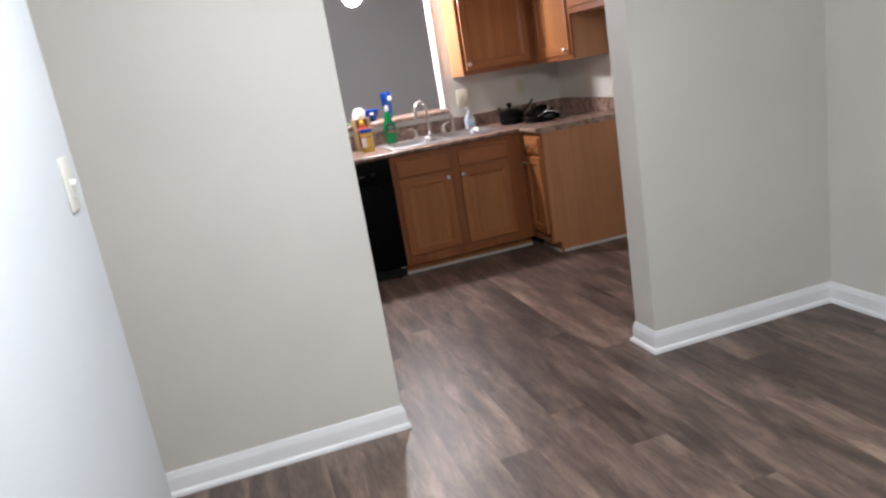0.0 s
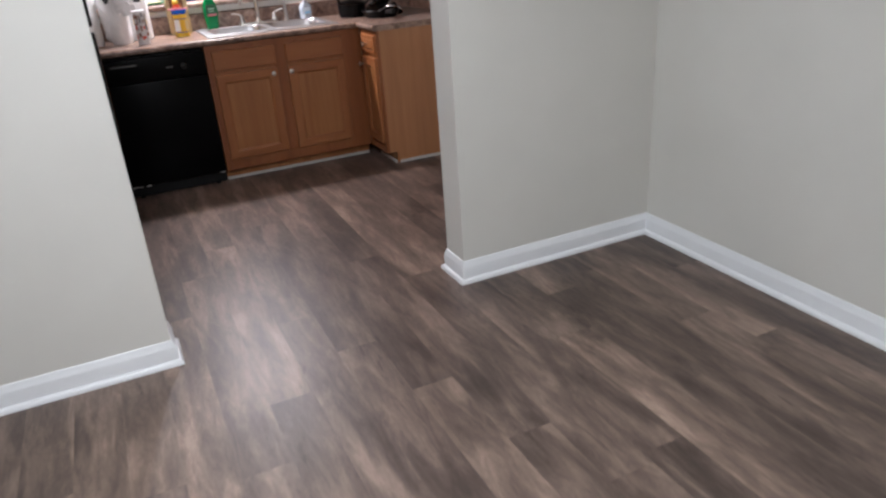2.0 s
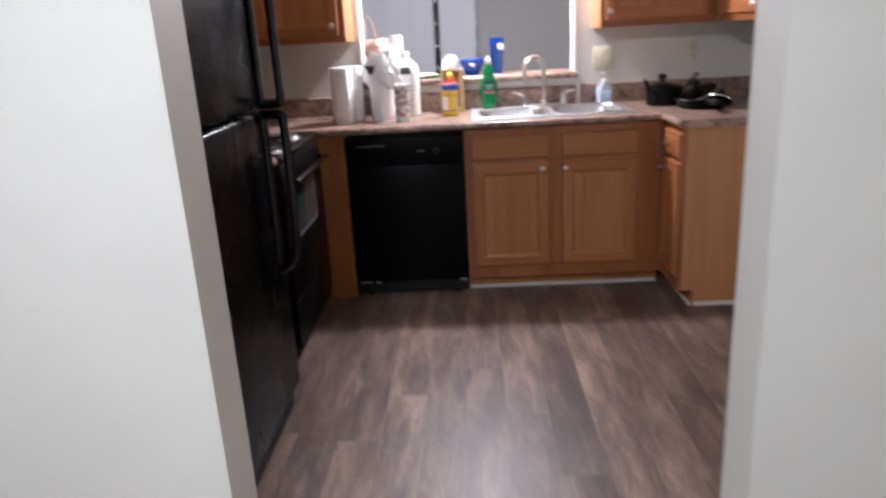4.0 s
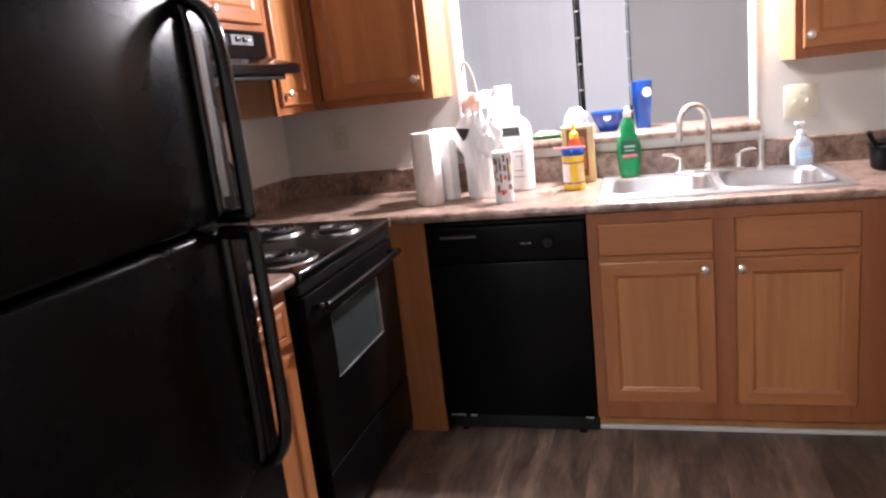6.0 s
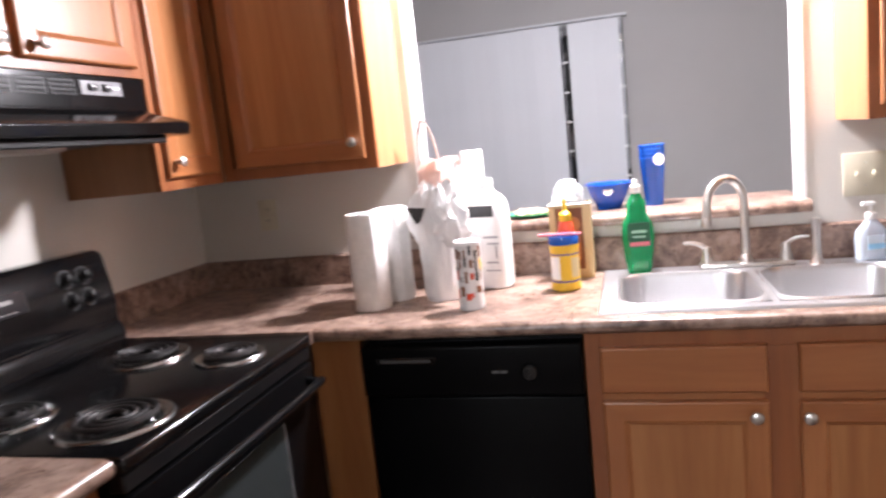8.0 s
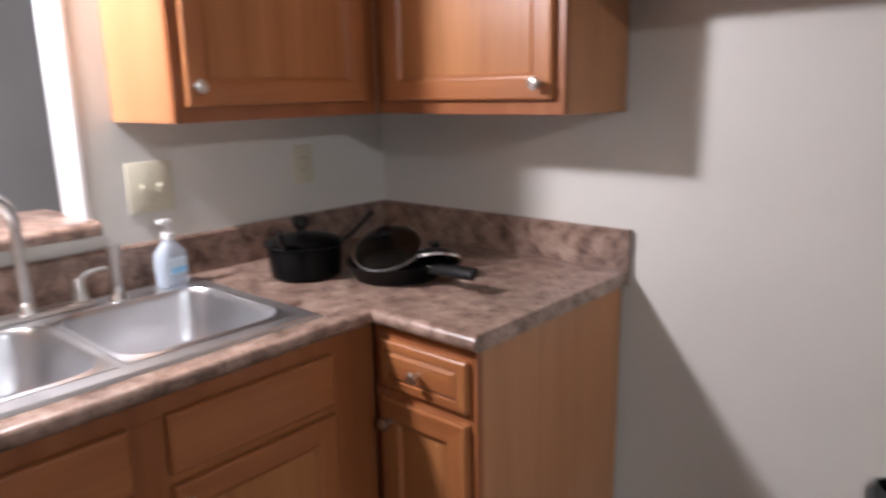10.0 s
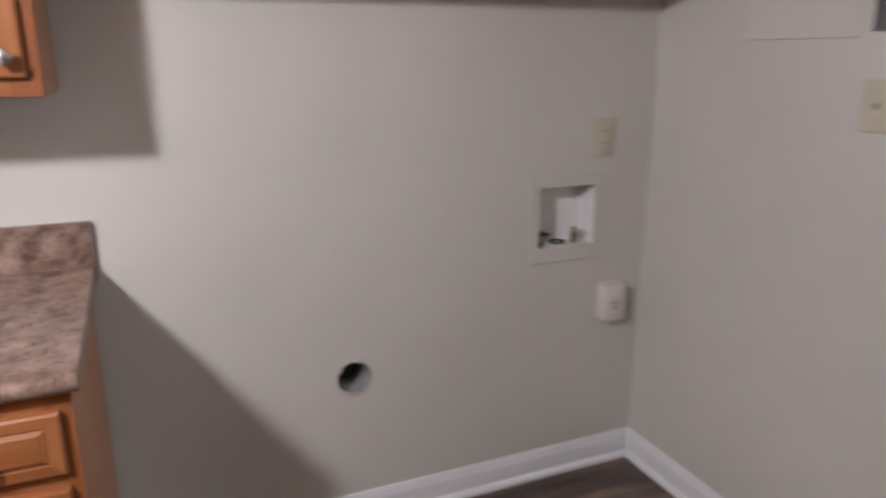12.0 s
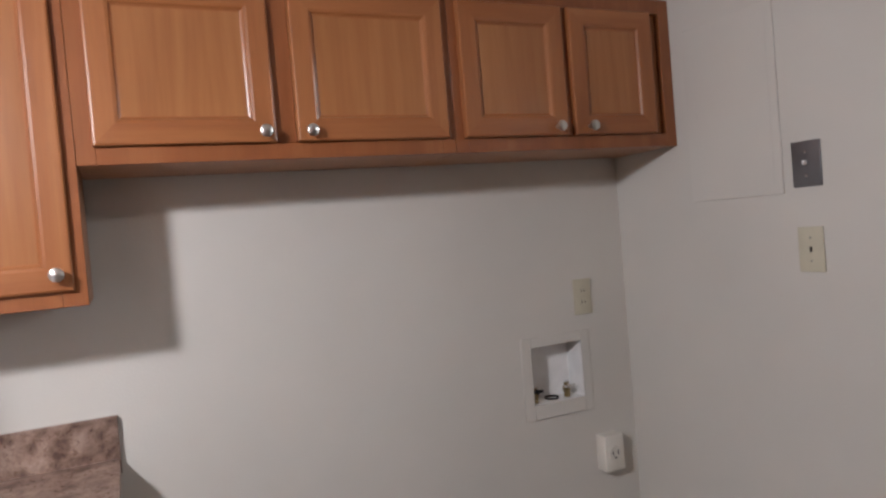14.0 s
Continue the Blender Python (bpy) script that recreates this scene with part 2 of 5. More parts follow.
def tube(bm, pts, r, n=10, cap=True, flat=1.0):
    """A round rod along points; r is one radius or one for each point."""
    pts = [Vector(p) for p in pts]
    radii = r if isinstance(r, (list, tuple)) else [r] * len(pts)
    rings, side = [], None
    for i, p in enumerate(pts):
        d = (pts[min(i + 1, len(pts) - 1)] - pts[max(i - 1, 0)]).normalized()
        if side is None:
            side = d.orthogonal().normalized()
        side = (side - d * side.dot(d)).normalized()
        up = d.cross(side)
        rings.append([bm.verts.new(p + (side * math.cos(2 * math.pi * k / n) + up * flat * math.sin(2 * math.pi * k / n)) * radii[i]) for k in range(n)])
    for a, b in zip(rings, rings[1:]):
        for k in range(n):
            bm.faces.new((a[k], a[(k + 1) % n], b[(k + 1) % n], b[k]))
    if cap:
        bm.faces.new(rings[0][::-1])
        bm.faces.new(rings[-1])
    return bm


def curve_pts(pts, steps=6):
    """Points of a smooth line through the given ones."""
    p = [Vector(q) for q in pts]
    p = [2 * p[0] - p[1]] + p + [2 * p[-1] - p[-2]]
    out = []
    for i in range(1, len(p) - 2):
        for k in range(steps):
            t = k / steps
            a, b, c, d = p[i - 1 : i + 3]
            out.append(0.5 * (2 * b + (c - a) * t + (2 * a - 5 * b + 4 * c - d) * t * t + (3 * b - a - 3 * c + d) * t ** 3))
    return out + [p[-2]]


def sweep(bm, profile, path, closed=False):
    """Runs an outline of (out, up) along plan points with mitred corners; out is to the right of the way."""
    path = [Vector((x, y, 0)) for x, y in path]
    rings = []
    for i, p in enumerate(path):
        d0 = (p - path[i - 1]).normalized() if i > 0 else None
        d1 = (path[i + 1] - p).normalized() if i < len(path) - 1 else None
        d0, d1 = d0 or d1, d1 or d0
        n0, n1 = Vector((d0.y, -d0.x, 0)), Vector((d1.y, -d1.x, 0))
        m = (n0 + n1).normalized()
        m = m / max(0.2, m.dot(n0))
        rings.append([bm.verts.new(p + m * o + Vector((0, 0, u))) for o, u in profile])
    k = len(profile)
    for a, b in zip(rings, rings[1:]):
        for j in range(k):
            bm.faces.new((a[j], a[(j + 1) % k], b[(j + 1) % k], b[j]))
    bm.faces.new(rings[0][::-1])
    bm.faces.new(rings[-1])
    bmesh.ops.recalc_face_normals(bm, faces=bm.faces[:])
    return bm


def as_mesh(name, bm, mat, smooth=False):
    me = bpy.data.meshes.new(name)
    bm.to_mesh(me)
    bm.free()
    me.materials.append(mat)
    if smooth:
        me.shade_smooth()
        me.set_sharp_from_angle(angle=radians(40))
    return me


def part(name, bm, mat, parent, label="", smooth=True):
    ob = new(name, as_mesh(name, bm, mat, smooth))
    ob.parent = parent
    return tagged(ob, label)


def thing(name, x=0.0, y=0.0, z=0.0, turn=0.0, label="", category="", group=""):
    ob = new(name)
    ob.empty_display_size = 0.1
    ob.matrix_basis = pose(x, y, z, 0, 0, turn)
    return tagged(ob, label, category, group)


def single(name, bm, mat, label="", category="", group="", kind="", smooth=False):
    return tagged(new(name, as_mesh(name, bm, mat, smooth)), label, category, group, kind)


def structure(name, bm, mat, label="", smooth=False):
    return single(name, bm, mat, label, kind="structure", smooth=smooth)


# ---- walls, ceilings ----
T = 0.12


def wall_with_holes():
    """The laundry wall, cut out for the washer box and the dryer duct."""
    rows = [(XR, XR + T, YK, -1.796, 0, CEIL), (XR, XR + T, -1.796, -1.580, 0, 0.817), (XR, XR + T, -1.796, -1.580, 1.024, CEIL),
            (XR, XR + T, -1.580, -1.03, 0, CEIL), (XR, XR + T, -1.03, -0.914, 0, 0.435), (XR, XR + T, -1.03, -0.914, 0.551, CEIL), (XR, XR + T, -0.914, YD, 0, CEIL),
            (XR + 0.10, XR + T, -1.796, -1.580, 0.817, 1.024), (XR + 0.117, XR + T, -1.03, -0.914, 0.435, 0.551)]
    bm = boxes(*rows)
    cy, cz, r, n = -0.972, 0.493, 0.0525, 48
    ring, rim = [], []
    for k in range(n):
        a = 2 * math.pi * k / n
        c, s = math.cos(a), math.sin(a)
        q = 0.058 / max(abs(c), abs(s))
        ring.append(bm.verts.new((XR, cy + r * c, cz + r * s)))
        rim.append(bm.verts.new((XR, cy + q * c, cz + q * s)))
    for k in range(n):
        j = (k + 1) % n
        f = bm.faces.new((ring[k], rim[k], rim[j], ring[j]))
        f.normal_update()
        if f.normal.x > 0:
            f.normal_flip()
    return bm


structure("wall_partition", slab([XH - T, OL, OR, XR + T], [0, 2.08, CEIL], lambda u, v: not (OL < u < OR and v < 2.08), YP, YK, "xz"), WALL,
          "greige painted partition wall with an open doorway")
structure("wall_kitchen_left", boxes((XL - T, XL, YK, YB, 0, CEIL)), WALL, "greige painted kitchen wall behind the stove")
structure("wall_right", wall_with_holes(), WALL, "greige painted wall of the laundry bay")
structure("wall_living_right", boxes((XR + 0.003, XR + T, YE, YP, 0, CEIL)), WALL, "greige painted living-room side wall")
structure("wall_living_left", boxes((XLL - T, XLL, YE, YH, 0, CEIL), r=0.004), PALE, "pale painted living-room side wall ending at a passage")
# two unseen walls added close by, bouncing light onto the partition
structure("wall_bounce_end", boxes((XH - T, XH, YH - 0.3, YP, 0, CEIL)), WALL, "unseen greige wall set close in the side passage to bounce light")
structure("wall_bounce_back", boxes((XH, XLL - T, YH - 0.3 - T, YH - 0.3, 0, CEIL)), WALL, "unseen greige wall closing the side passage to bounce light")
structure("wall_living_end", boxes((XLL - T, XR + T, YE - T, YE, 0, CEIL)), WALL, "greige painted end wall")
# wall behind the sink with the pass-through
PL, PR, PB, PT = 0.03, 1.271, 1.07, SOFFIT
structure("wall_sink", slab([XL - T, PL, PR, XR], [0, PB, PT, CEIL], lambda u, v: not (PL < u < PR and PB < v < PT), YB, YB + T, "xz"), WALL,
          "greige painted wall with a pass-through above the sink")
structure("wall_dining_far", boxes((-2.6, XR + T, YD, YD + T, 0, CEIL)), DINING, "grey dining-room wall, colour darkened for its dim light")
structure("wall_dining_left", boxes((-2.6 - T, -2.6, YB, YD + T, 0, CEIL)), DINING, "grey dining-room side wall, colour darkened for its dim light")
structure("wall_dining_front", boxes((-2.6, XL - T, YB, YB + T, 0, CEIL)), DINING, "grey dining-room wall, colour darkened for its dim light")
structure("ceiling_kitchen", boxes((XL, XR, YK, YB, CEIL, CEIL + 0.1)), CEILING, "white painted kitchen ceiling")
structure("ceiling_living", boxes((XH, XR, YE, YP, CEIL, CEIL + 0.1)), CEILING, "white painted living-room ceiling")
structure("ceiling_dining", boxes((-2.6, XR, YB + T, YD, CEIL, CEIL + 0.1)), CEILING, "white painted dining-room ceiling")
structure("soffit", slab([XL, XL + 0.33, XR - 0.33, XR], [YK, YB - 0.33, YB], lambda u, v: v > YB - 0.33 or u < XL + 0.33 or u > XR - 0.33, SOFFIT, CEIL), WALL,
          "painted soffit above the wall cabinets")
structure("floor", boxes((-2.6, XR, YE, YD, -0.1, -0.004)), SUB, "brown wood-look vinyl plank floor")

# ---- wood fronts ----
def rings_panel(w, h, rings):
    """Concentric rectangles (inset, y) joined into a moulded frame; the last ring is closed. Rails take the second material."""
    bm = bmesh.new()
    loops = []
    for o, y in rings:
        loops.append([bm.verts.new(p) for p in ((o, y, o), (w - o, y, o), (w - o, y, h - o), (o, y, h - o))])
    for a, b in zip(loops, loops[1:]):
        for k in range(4):
            f = bm.faces.new((a[k], a[(k + 1) % 4], b[(k + 1) % 4], b[k]))
            f.material_index = 1 if k in (0, 2) else 0
    return bm, loops[-1]


def knob(parent, x, y, z):
    bm = lathe(bmesh.new(), [(0, 0), (0.0065, 0), (0.0055, 0.012), (0.008, 0.016), (0.0135, 0.019), (0.0155, 0.023), (0.0145, 0.028), (0.009, 0.031), (0, 0.032)], x, y, z, 20, "y")
    return part("knob", bm, NICKEL, parent, "brushed nickel knob")


def door_front(parent, u0, u1, v0, v1, ku=None, kv=None, wide=0.052):
    """A cabinet door with moulded frame, flat veneer panel and knob."""
    w, h = u1 - u0, v1 - v0
    bm, _ = rings_panel(w, h, [(0, 0), (0, -0.014), (0.002, -0.0175), (0.006, -0.019), (wide - 0.004, -0.019), (wide + 0.003, -0.0165), (wide + 0.006, -0.012), (wide + 0.011, -0.0095)])
    me = as_mesh("door", bm, OAK)
    me.materials.append(OAKX)
    d = new("door", me)
    d.parent = parent
    d.location = (u0, 0, v0)
    i = wide + 0.011
    part("panel", boxes((i, w - i, -0.0095, -0.004, i, h - i)), OAKP, d, "honey oak veneer panel")
    if ku is not None:
        knob(d, ku - u0, -0.019, kv - v0)
    return d


def drawer_front(parent, u0, u1, v0, v1, knobs=True, raised=True):
    w, h = u1 - u0, v1 - v0
    if raised:
        rings = [(0, 0), (0, -0.013), (0.004, -0.016), (0.022, -0.017), (0.024, -0.013), (0.034, -0.019)]
    else:
        rings = [(0, 0), (0, -0.014), (0.002, -0.017), (0.006, -0.019)]
    bm, last = rings_panel(w, h, rings)
    bm.faces.new(last).material_index = 1
    me = as_mesh("drawer_front", bm, OAK)
    me.materials.append(OAKX)
    d = new("drawer_front", me)
    d.parent = parent
    d.location = (u0, 0, v0)
    if knobs:
        knob(d, w / 2, -0.019, h / 2)
    return d


def cabinet(name, x, y, z, turn, w, d, h, label, doors=(), drawers=(), stiles=(), rails=(), toe=0.0, group="", side=0.04, hollow=False, right=None, mid=0.05, end_strip=False):
    """A framed box; x runs along its face, y to the wall behind it. doors and drawers overlay the face frame."""
    c = thing(name, x, y, z, turn, label, "cabinet", group)
    right = right or side
    if hollow:
        part("body", boxes((0.001, 0.017, 0.0195, d, toe, h), (w - 0.017, w - 0.001, 0.0195, d, toe, h), (0.017, w - 0.017, 0.0195, d, toe, toe + 0.016), (0.017, w - 0.017, d - 0.008, d, toe + 0.016, h)), OAKS, c)
    else:
        part("body", boxes((0.001, w - 0.001, 0.0195, d, toe, h)) if not toe else boxes((0.001, w - 0.001, 0.0195, d, toe, h), (0.001, w - 0.001, 0.085, d, 0, toe)), OAKS, c)
    rows = [(0, side, 0, 0.019, toe, h), (w - right, w, 0, 0.019, toe, h), (side, w - right, 0, 0.019, toe, toe + 0.075 if hollow else toe + 0.04), (side, w - right, 0, 0.019, h - 0.045, h)]
    rows += [(s - mid / 2, s + mid / 2, 0, 0.019, toe + (0.075 if hollow else 0.04), h - 0.045) for s in stiles]
    part("face_frame", boxes(*rows, r=0.001), OAKF, c)
    for q in rails:
        part("rail", boxes((side, w - right, 0.001, 0.018, q - 0.02, q + 0.02)), OAKX, c)
    if toe:
        part("toe_board", boxes((0, w, 0.070, 0.084, 0, toe)), OAKP, c, "shaded oak toe board")
        part("shoe_strip", boxes((0, w, 0.056, 0.069, 0, 0.020), r=0.004), TOE, c, "pale scuffed shoe strip")
        if end_strip:
            part("end_strip", boxes((w, w + 0.011, 0.085, d - 0.02, 0, 0.020), r=0.003), TOE, c, "pale shoe strip along the end panel")
    for q in doors:
        door_front(c, *q)
    for q in drawers:
        drawer_front(c, *q)
    return c


# ---- worktop, sink wall ----
WT, WU = 0.920, 0.882
SX0, SX1, SY0, SY1 = 0.655, 1.493, 0.022, 0.545

wk = thing("worktop", 0.6, 0.3, WU, 0, "brown granite-look laminate worktop with rolled front edge", "worktop")


EX = 1.60
bm = slab([XL, -0.13, SX0 + 0.02, SX1 - 0.02, EX + 0.02, XR], [-0.325, -0.045, -0.012, SY0 + 0.02, SY1 - 0.02, YB],
          lambda u, v: (u > EX + 0.02 or v > -0.045 and (u < -0.13 or v > -0.012)) and not (SX0 + 0.02 < u < SX1 - 0.02 and SY0 + 0.02 < v < SY1 - 0.02), WU, WT)
bmesh.ops.translate(bm, verts=bm.verts[:], vec=(-0.6, -0.3, -WU))
part("slab", bm, LAM, wk, smooth=False)
nose = [(0, WU), (0, WT)] + [(0.019 * math.sin(a), WT - 0.019 + 0.019 * math.cos(a)) for a in [math.pi * k / 10 for k in range(1, 11)]]
bm = sweep(bmesh.new(), [(o, u) for o, u in nose], [(-0.13, -0.012), (EX + 0.02, -0.012), (EX + 0.02, -0.325)])
bmesh.ops.translate(bm, verts=bm.verts[:], vec=(-0.6, -0.3, -WU))
part("front_edge", bm, LAM, wk)
BS = 1.03
bsp = [(0, WT), (0.018, WT), (0.018, BS - 0.006), (0.012, BS), (0, BS)]
bm = sweep(bmesh.new(), bsp, [(XL, -0.045), (XL, YB), (XR, YB), (XR, -0.325)])
bmesh.ops.translate(bm, verts=bm.verts[:], vec=(-0.6, -0.3, -WU))
part("backsplash", bm, LAM, wk, "brown laminate backsplash")
part("end_cap", boxes((XR - 0.6 - 0.021, XR - 0.6 - 0.0005, -0.6285, -0.6252, 0.0, BS - WU + 0.001), r=0.0014), LAM, wk, "laminate end cap")

sw = thing("side_worktop", -0.5, -1.0, WU, 0, "small brown laminate worktop between stove and refrigerator", "worktop")
part("slab", boxes((XL + 0.5, 0.345, -0.168, 0.185, 0, WT - WU)), LAM, sw)
bm = sweep(bmesh.new(), [(o, u - WU) for o, u in nose], [(0.345, -0.168), (0.345, 0.185)])
part("front_edge", bm, LAM, sw)
part("backsplash", boxes((XL + 0.5, XL + 0.518, -0.168, 0.185, WT - WU, BS - WU), r=0.004), LAM, sw)

# pass-through: trim and ledge
lg = thing("pass_through_ledge", (PL + PR) / 2, 0.69, PB, 0, "brown laminate bar ledge in the pass-through", "ledge")
w2 = (PR - PL) / 2 - 0.002
part("slab", slab([-w2 - 0.03, -w2, w2, w2 + 0.006], [-0.12, -0.082, 0.19], lambda u, v: v < -0.082 or -w2 < u < w2, 0.002, 0.04), LAM, lg, smooth=False)
bm = sweep(bmesh.new(), [(0, 0.002), (0, 0.04)] + [(0.019 * math.sin(math.pi * k / 8), 0.021 + 0.019 * math.cos(math.pi * k / 8)) for k in range(1, 8)], [(-w2 - 0.03, -0.12), (w2 + 0.006, -0.12)])
part("front_edge", bm, LAM, lg)
structure("trim_pass_through", boxes((PR - 0.012, PR, YB - 0.004, YB + T + 0.004, PB + 0.04, PT), (PL, PL + 0.012, YB - 0.004, YB + T + 0.004, PB + 0.04, PT)), TRIM, "white painted pass-through jamb")

# ---- base cabinets ----
cabinet("sink_cabinet", 0.61, 0, 0, 0, 1.018, YB, WU - 0.001, "honey oak sink base cabinet with two doors and false drawer fronts",
        doors=[(0.038, 0.43, 0.15, 0.70, 0.398, 0.667), (0.50, 0.885, 0.15, 0.70, 0.515, 0.667)],
        drawers=[(0.038, 0.43, 0.722, 0.842, False, False), (0.50, 0.885, 0.722, 0.842, False, False)], stiles=[0.465], rails=[0.711], toe=0.08, hollow=True, right=0.148, mid=0.085)
cabinet("corner_cabinet", 1.63, -0.005, 0, -90, 0.305, 0.63, WU - 0.001, "narrow honey oak base cabinet with one drawer and a door",
        doors=[(0.03, 0.285, 0.15, 0.708, 0.062, 0.655)], drawers=[(0.03, 0.285, 0.735, 0.85, True, True)], rails=[0.722], toe=0.08, side=0.03, end_strip=True)
fp = thing("filler_panel", -0.08, 0.0, 0.0, 0, "honey oak filler panel beside the dishwasher", "panel")
part("board", boxes((-0.075, 0.076, 0, 0.018, 0.0, WU - 0.002), r=0.001), OAKP, fp)
part("return_board", boxes((-0.075, -0.057, 0.0185, 0.30, 0.0, WU - 0.002), r=0.001), OAKP, fp)
cabinet("drawer_cabinet", -0.175, -1.167, 0, 90, 0.345, 0.66, WU - 0.001, "narrow honey oak base cabinet beside the black stove",
        doors=[(0.03, 0.315, 0.15, 0.70, 0.07, 0.65)], drawers=[(0.03, 0.315, 0.728, 0.85, True, True)], rails=[0.714], toe=0.08, side=0.03)

# ---- wall cabinets ----
UB, UT, OB = 1.340, 2.098, 1.642
G = "wall cabinets"
H, HO = UT - UB, UT - OB
cabinet("wall_cabinet", 1.354, 0.30, UB, 0, 0.605, 0.308, H, "honey oak wall cabinet beside the pass-through", doors=[(0.025, 0.55, 0.035, H - 0.04, 0.045, 0.078)], group=G, side=0.05)
cabinet("wall_cabinet", 1.962, 0.30, UB, -90, 0.602, 0.301, H, "honey oak corner wall cabinet over the return worktop", doors=[(0.045, 0.577, 0.035, H - 0.04, 0.547, 0.072)], group=G, side=0.05)
cabinet("wall_cabinet", 1.962, -0.303, OB, -90, 0.917, 0.301, HO, "short honey oak two-door wall cabinet above laundry bay",
        doors=[(0.035, 0.434, 0.04, HO - 0.045, 0.405, 0.063), (0.485, 0.895, 0.04, HO - 0.045, 0.516, 0.063)], stiles=[0.46], group=G)
cabinet("wall_cabinet", 1.962, -1.221, OB, -90, 0.778, 0.301, HO, "short honey oak wall cabinet beside the partition wall",
        doors=[(0.025, 0.362, 0.04, HO - 0.045, 0.318, 0.063), (0.385, 0.69, 0.04, HO - 0.045, 0.432, 0.063)], stiles=[0.374], group=G)
cabinet("wall_cabinet", -0.535, 0.30, UB, 0, 0.538, 0.308, H, "honey oak wall cabinet in the stove corner", doors=[(0.06, 0.505, 0.035, H - 0.04, 0.475, 0.085)], group=G, side=0.04)
cabinet("wall_cabinet", -0.535, -0.028, UB, 90, 0.326, 0.323, H, "narrow honey oak wall cabinet beside the range hood", doors=[(0.03, 0.295, 0.035, H - 0.04, 0.062, 0.08)], group=G, side=0.035)
HB = 1.655
cabinet("wall_cabinet", -0.535, -0.795, HB, 90, 0.765, 0.323, UT - HB, "short honey oak wall cabinet above the range hood",
        doors=[(0.03, 0.318, 0.025, UT - HB - 0.04, 0.272, 0.055), (0.345, 0.73, 0.025, UT - HB - 0.04, 0.39, 0.055)], stiles=[0.331], group=G, side=0.035)
cabinet("wall_cabinet", -0.535, -1.175, UB, 90, 0.378, 0.323, H, "honey oak wall cabinet over the small worktop", doors=[(0.03, 0.348, 0.035, H - 0.04, 0.32, 0.08)], group=G, side=0.035)
cabinet("wall_cabinet", -0.535, -1.96, 1.80, 90, 0.783, 0.323, UT - 1.80, "short honey oak wall cabinet above the refrigerator",
        doors=[(0.03, 0.38, 0.025, UT - 1.84, 0.35, 0.055), (0.405, 0.755, 0.025, UT - 1.84, 0.435, 0.055)], stiles=[0.392], group=G, side=0.035)


# ---- baseboards ----
BBP = [(0, 0), (0.027, 0), (0.0268, 0.008), (0.0235, 0.016), (0.0175, 0.0205), (0.013, 0.0215), (0.013, 0.070), (0.0115, 0.078), (0.007, 0.086), (0.006, 0.098), (0.003, 0.102), (0, 0.102)]


def baseboard(name, path):
    structure(name, sweep(bmesh.new(), BBP, path), TRIM, "white moulded baseboard along the floor", True)


baseboard("baseboard_right", [(XR, -0.316), (XR, YK), (OR, YK), (OR, YP), (XR, YP), (XR, YE)])
baseboard("baseboard_left", [(XH, YH - 0.3), (XH, YP), (OL, YP), (OL, YK)])

# ---- refrigerator ----
def bow_line(x, y, z0, z1, out):
    """The line of a handle that leaves the face squarely at z0, stands off it, and bows back into it at z1."""
    s = z1 - z0
    return curve_pts([(x, y, z0), (x + out * 0.5, y, z0), (x + out * 0.93, y, z0 + s * 0.008), (x + out, y, z0 + s * 0.05), (x + out, y, z0 + s * 0.45),
                      (x + out * 0.95, y, z0 + s * 0.82), (x + out * 0.58, y, z0 + s * 0.955), (x, y, z1)], 6)


FX, FY0, FY1, FZ, FS = -0.05, -1.94, -1.166, 1.68, 1.148
fr = thing("refrigerator", -0.45, -1.56, 0, 0, "black textured top-freezer refrigerator beside the doorway", "refrigerator")
ox, oy = 0.45, 1.56
part("cabinet_body", boxes((XL + 0.03 + ox, FX - 0.075 + ox, FY0 + 0.004 + oy, FY1 - 0.004 + oy, 0.03, FZ - 0.006), r=0.006, seg=2), BLACKT, fr)
part("base_grille", boxes(*[(FX - 0.10 + ox, FX - 0.03 + ox, FY0 + 0.02 + oy, FY1 - 0.02 + oy, 0.015 + k * 0.022, 0.03 + k * 0.022) for k in range(4)], r=0.002), BLACKM, fr)
for z0, z1, nm in ((FS + 0.006, FZ, "freezer_door"), (0.105, FS - 0.006, "fridge_door")):
    d = part(nm, boxes((FX - 0.068 + ox, FX + ox, FY0 + oy, FY1 + oy, z0, z1), r=0.014, seg=3), BLACKT, fr)
    part("gasket", boxes((FX - 0.075 + ox, FX - 0.068 + ox, FY0 + 0.015 + oy, FY1 - 0.015 + oy, z0 + 0.012, z1 - 0.012)), BLACKM, d)
    hz0, hz1 = (z0 + 0.012, z1 - 0.075) if nm == "freezer_door" else (z1 - 0.56, z1 - 0.012)
    hx, hy = FX - 0.004 + ox, FY1 - 0.078 + oy
    lo, hi = (hz0, hz1) if nm == "freezer_door" else (hz1, hz0)
    d12 = 0.012 if hi > lo else -0.012
    outer, inner = bow_line(hx, hy, lo, hi, 0.074), bow_line(hx, hy - 0.004, lo + d12, hi - d12, 0.008)
    grip = part("handle", tube(bmesh.new(), outer, 0.018, 14, True, 0.85), BLACK, d, "glossy black bow handle")
    part("inner_rail", tube(bmesh.new(), inner, 0.016, 12, True, 0.75), BLACK, grip)
    # added plate: imitates the bright kitchen reflected in the freezer door
    if nm == "freezer_door":
        part("reflection_plate", boxes((hx + 0.002, hx + 0.008, hy + 0.006, hy + 0.044, lo + 0.036, hi - 0.060), r=0.002), DOOR_SHEEN, grip, "smooth dark plate standing in for a reflection in the door")
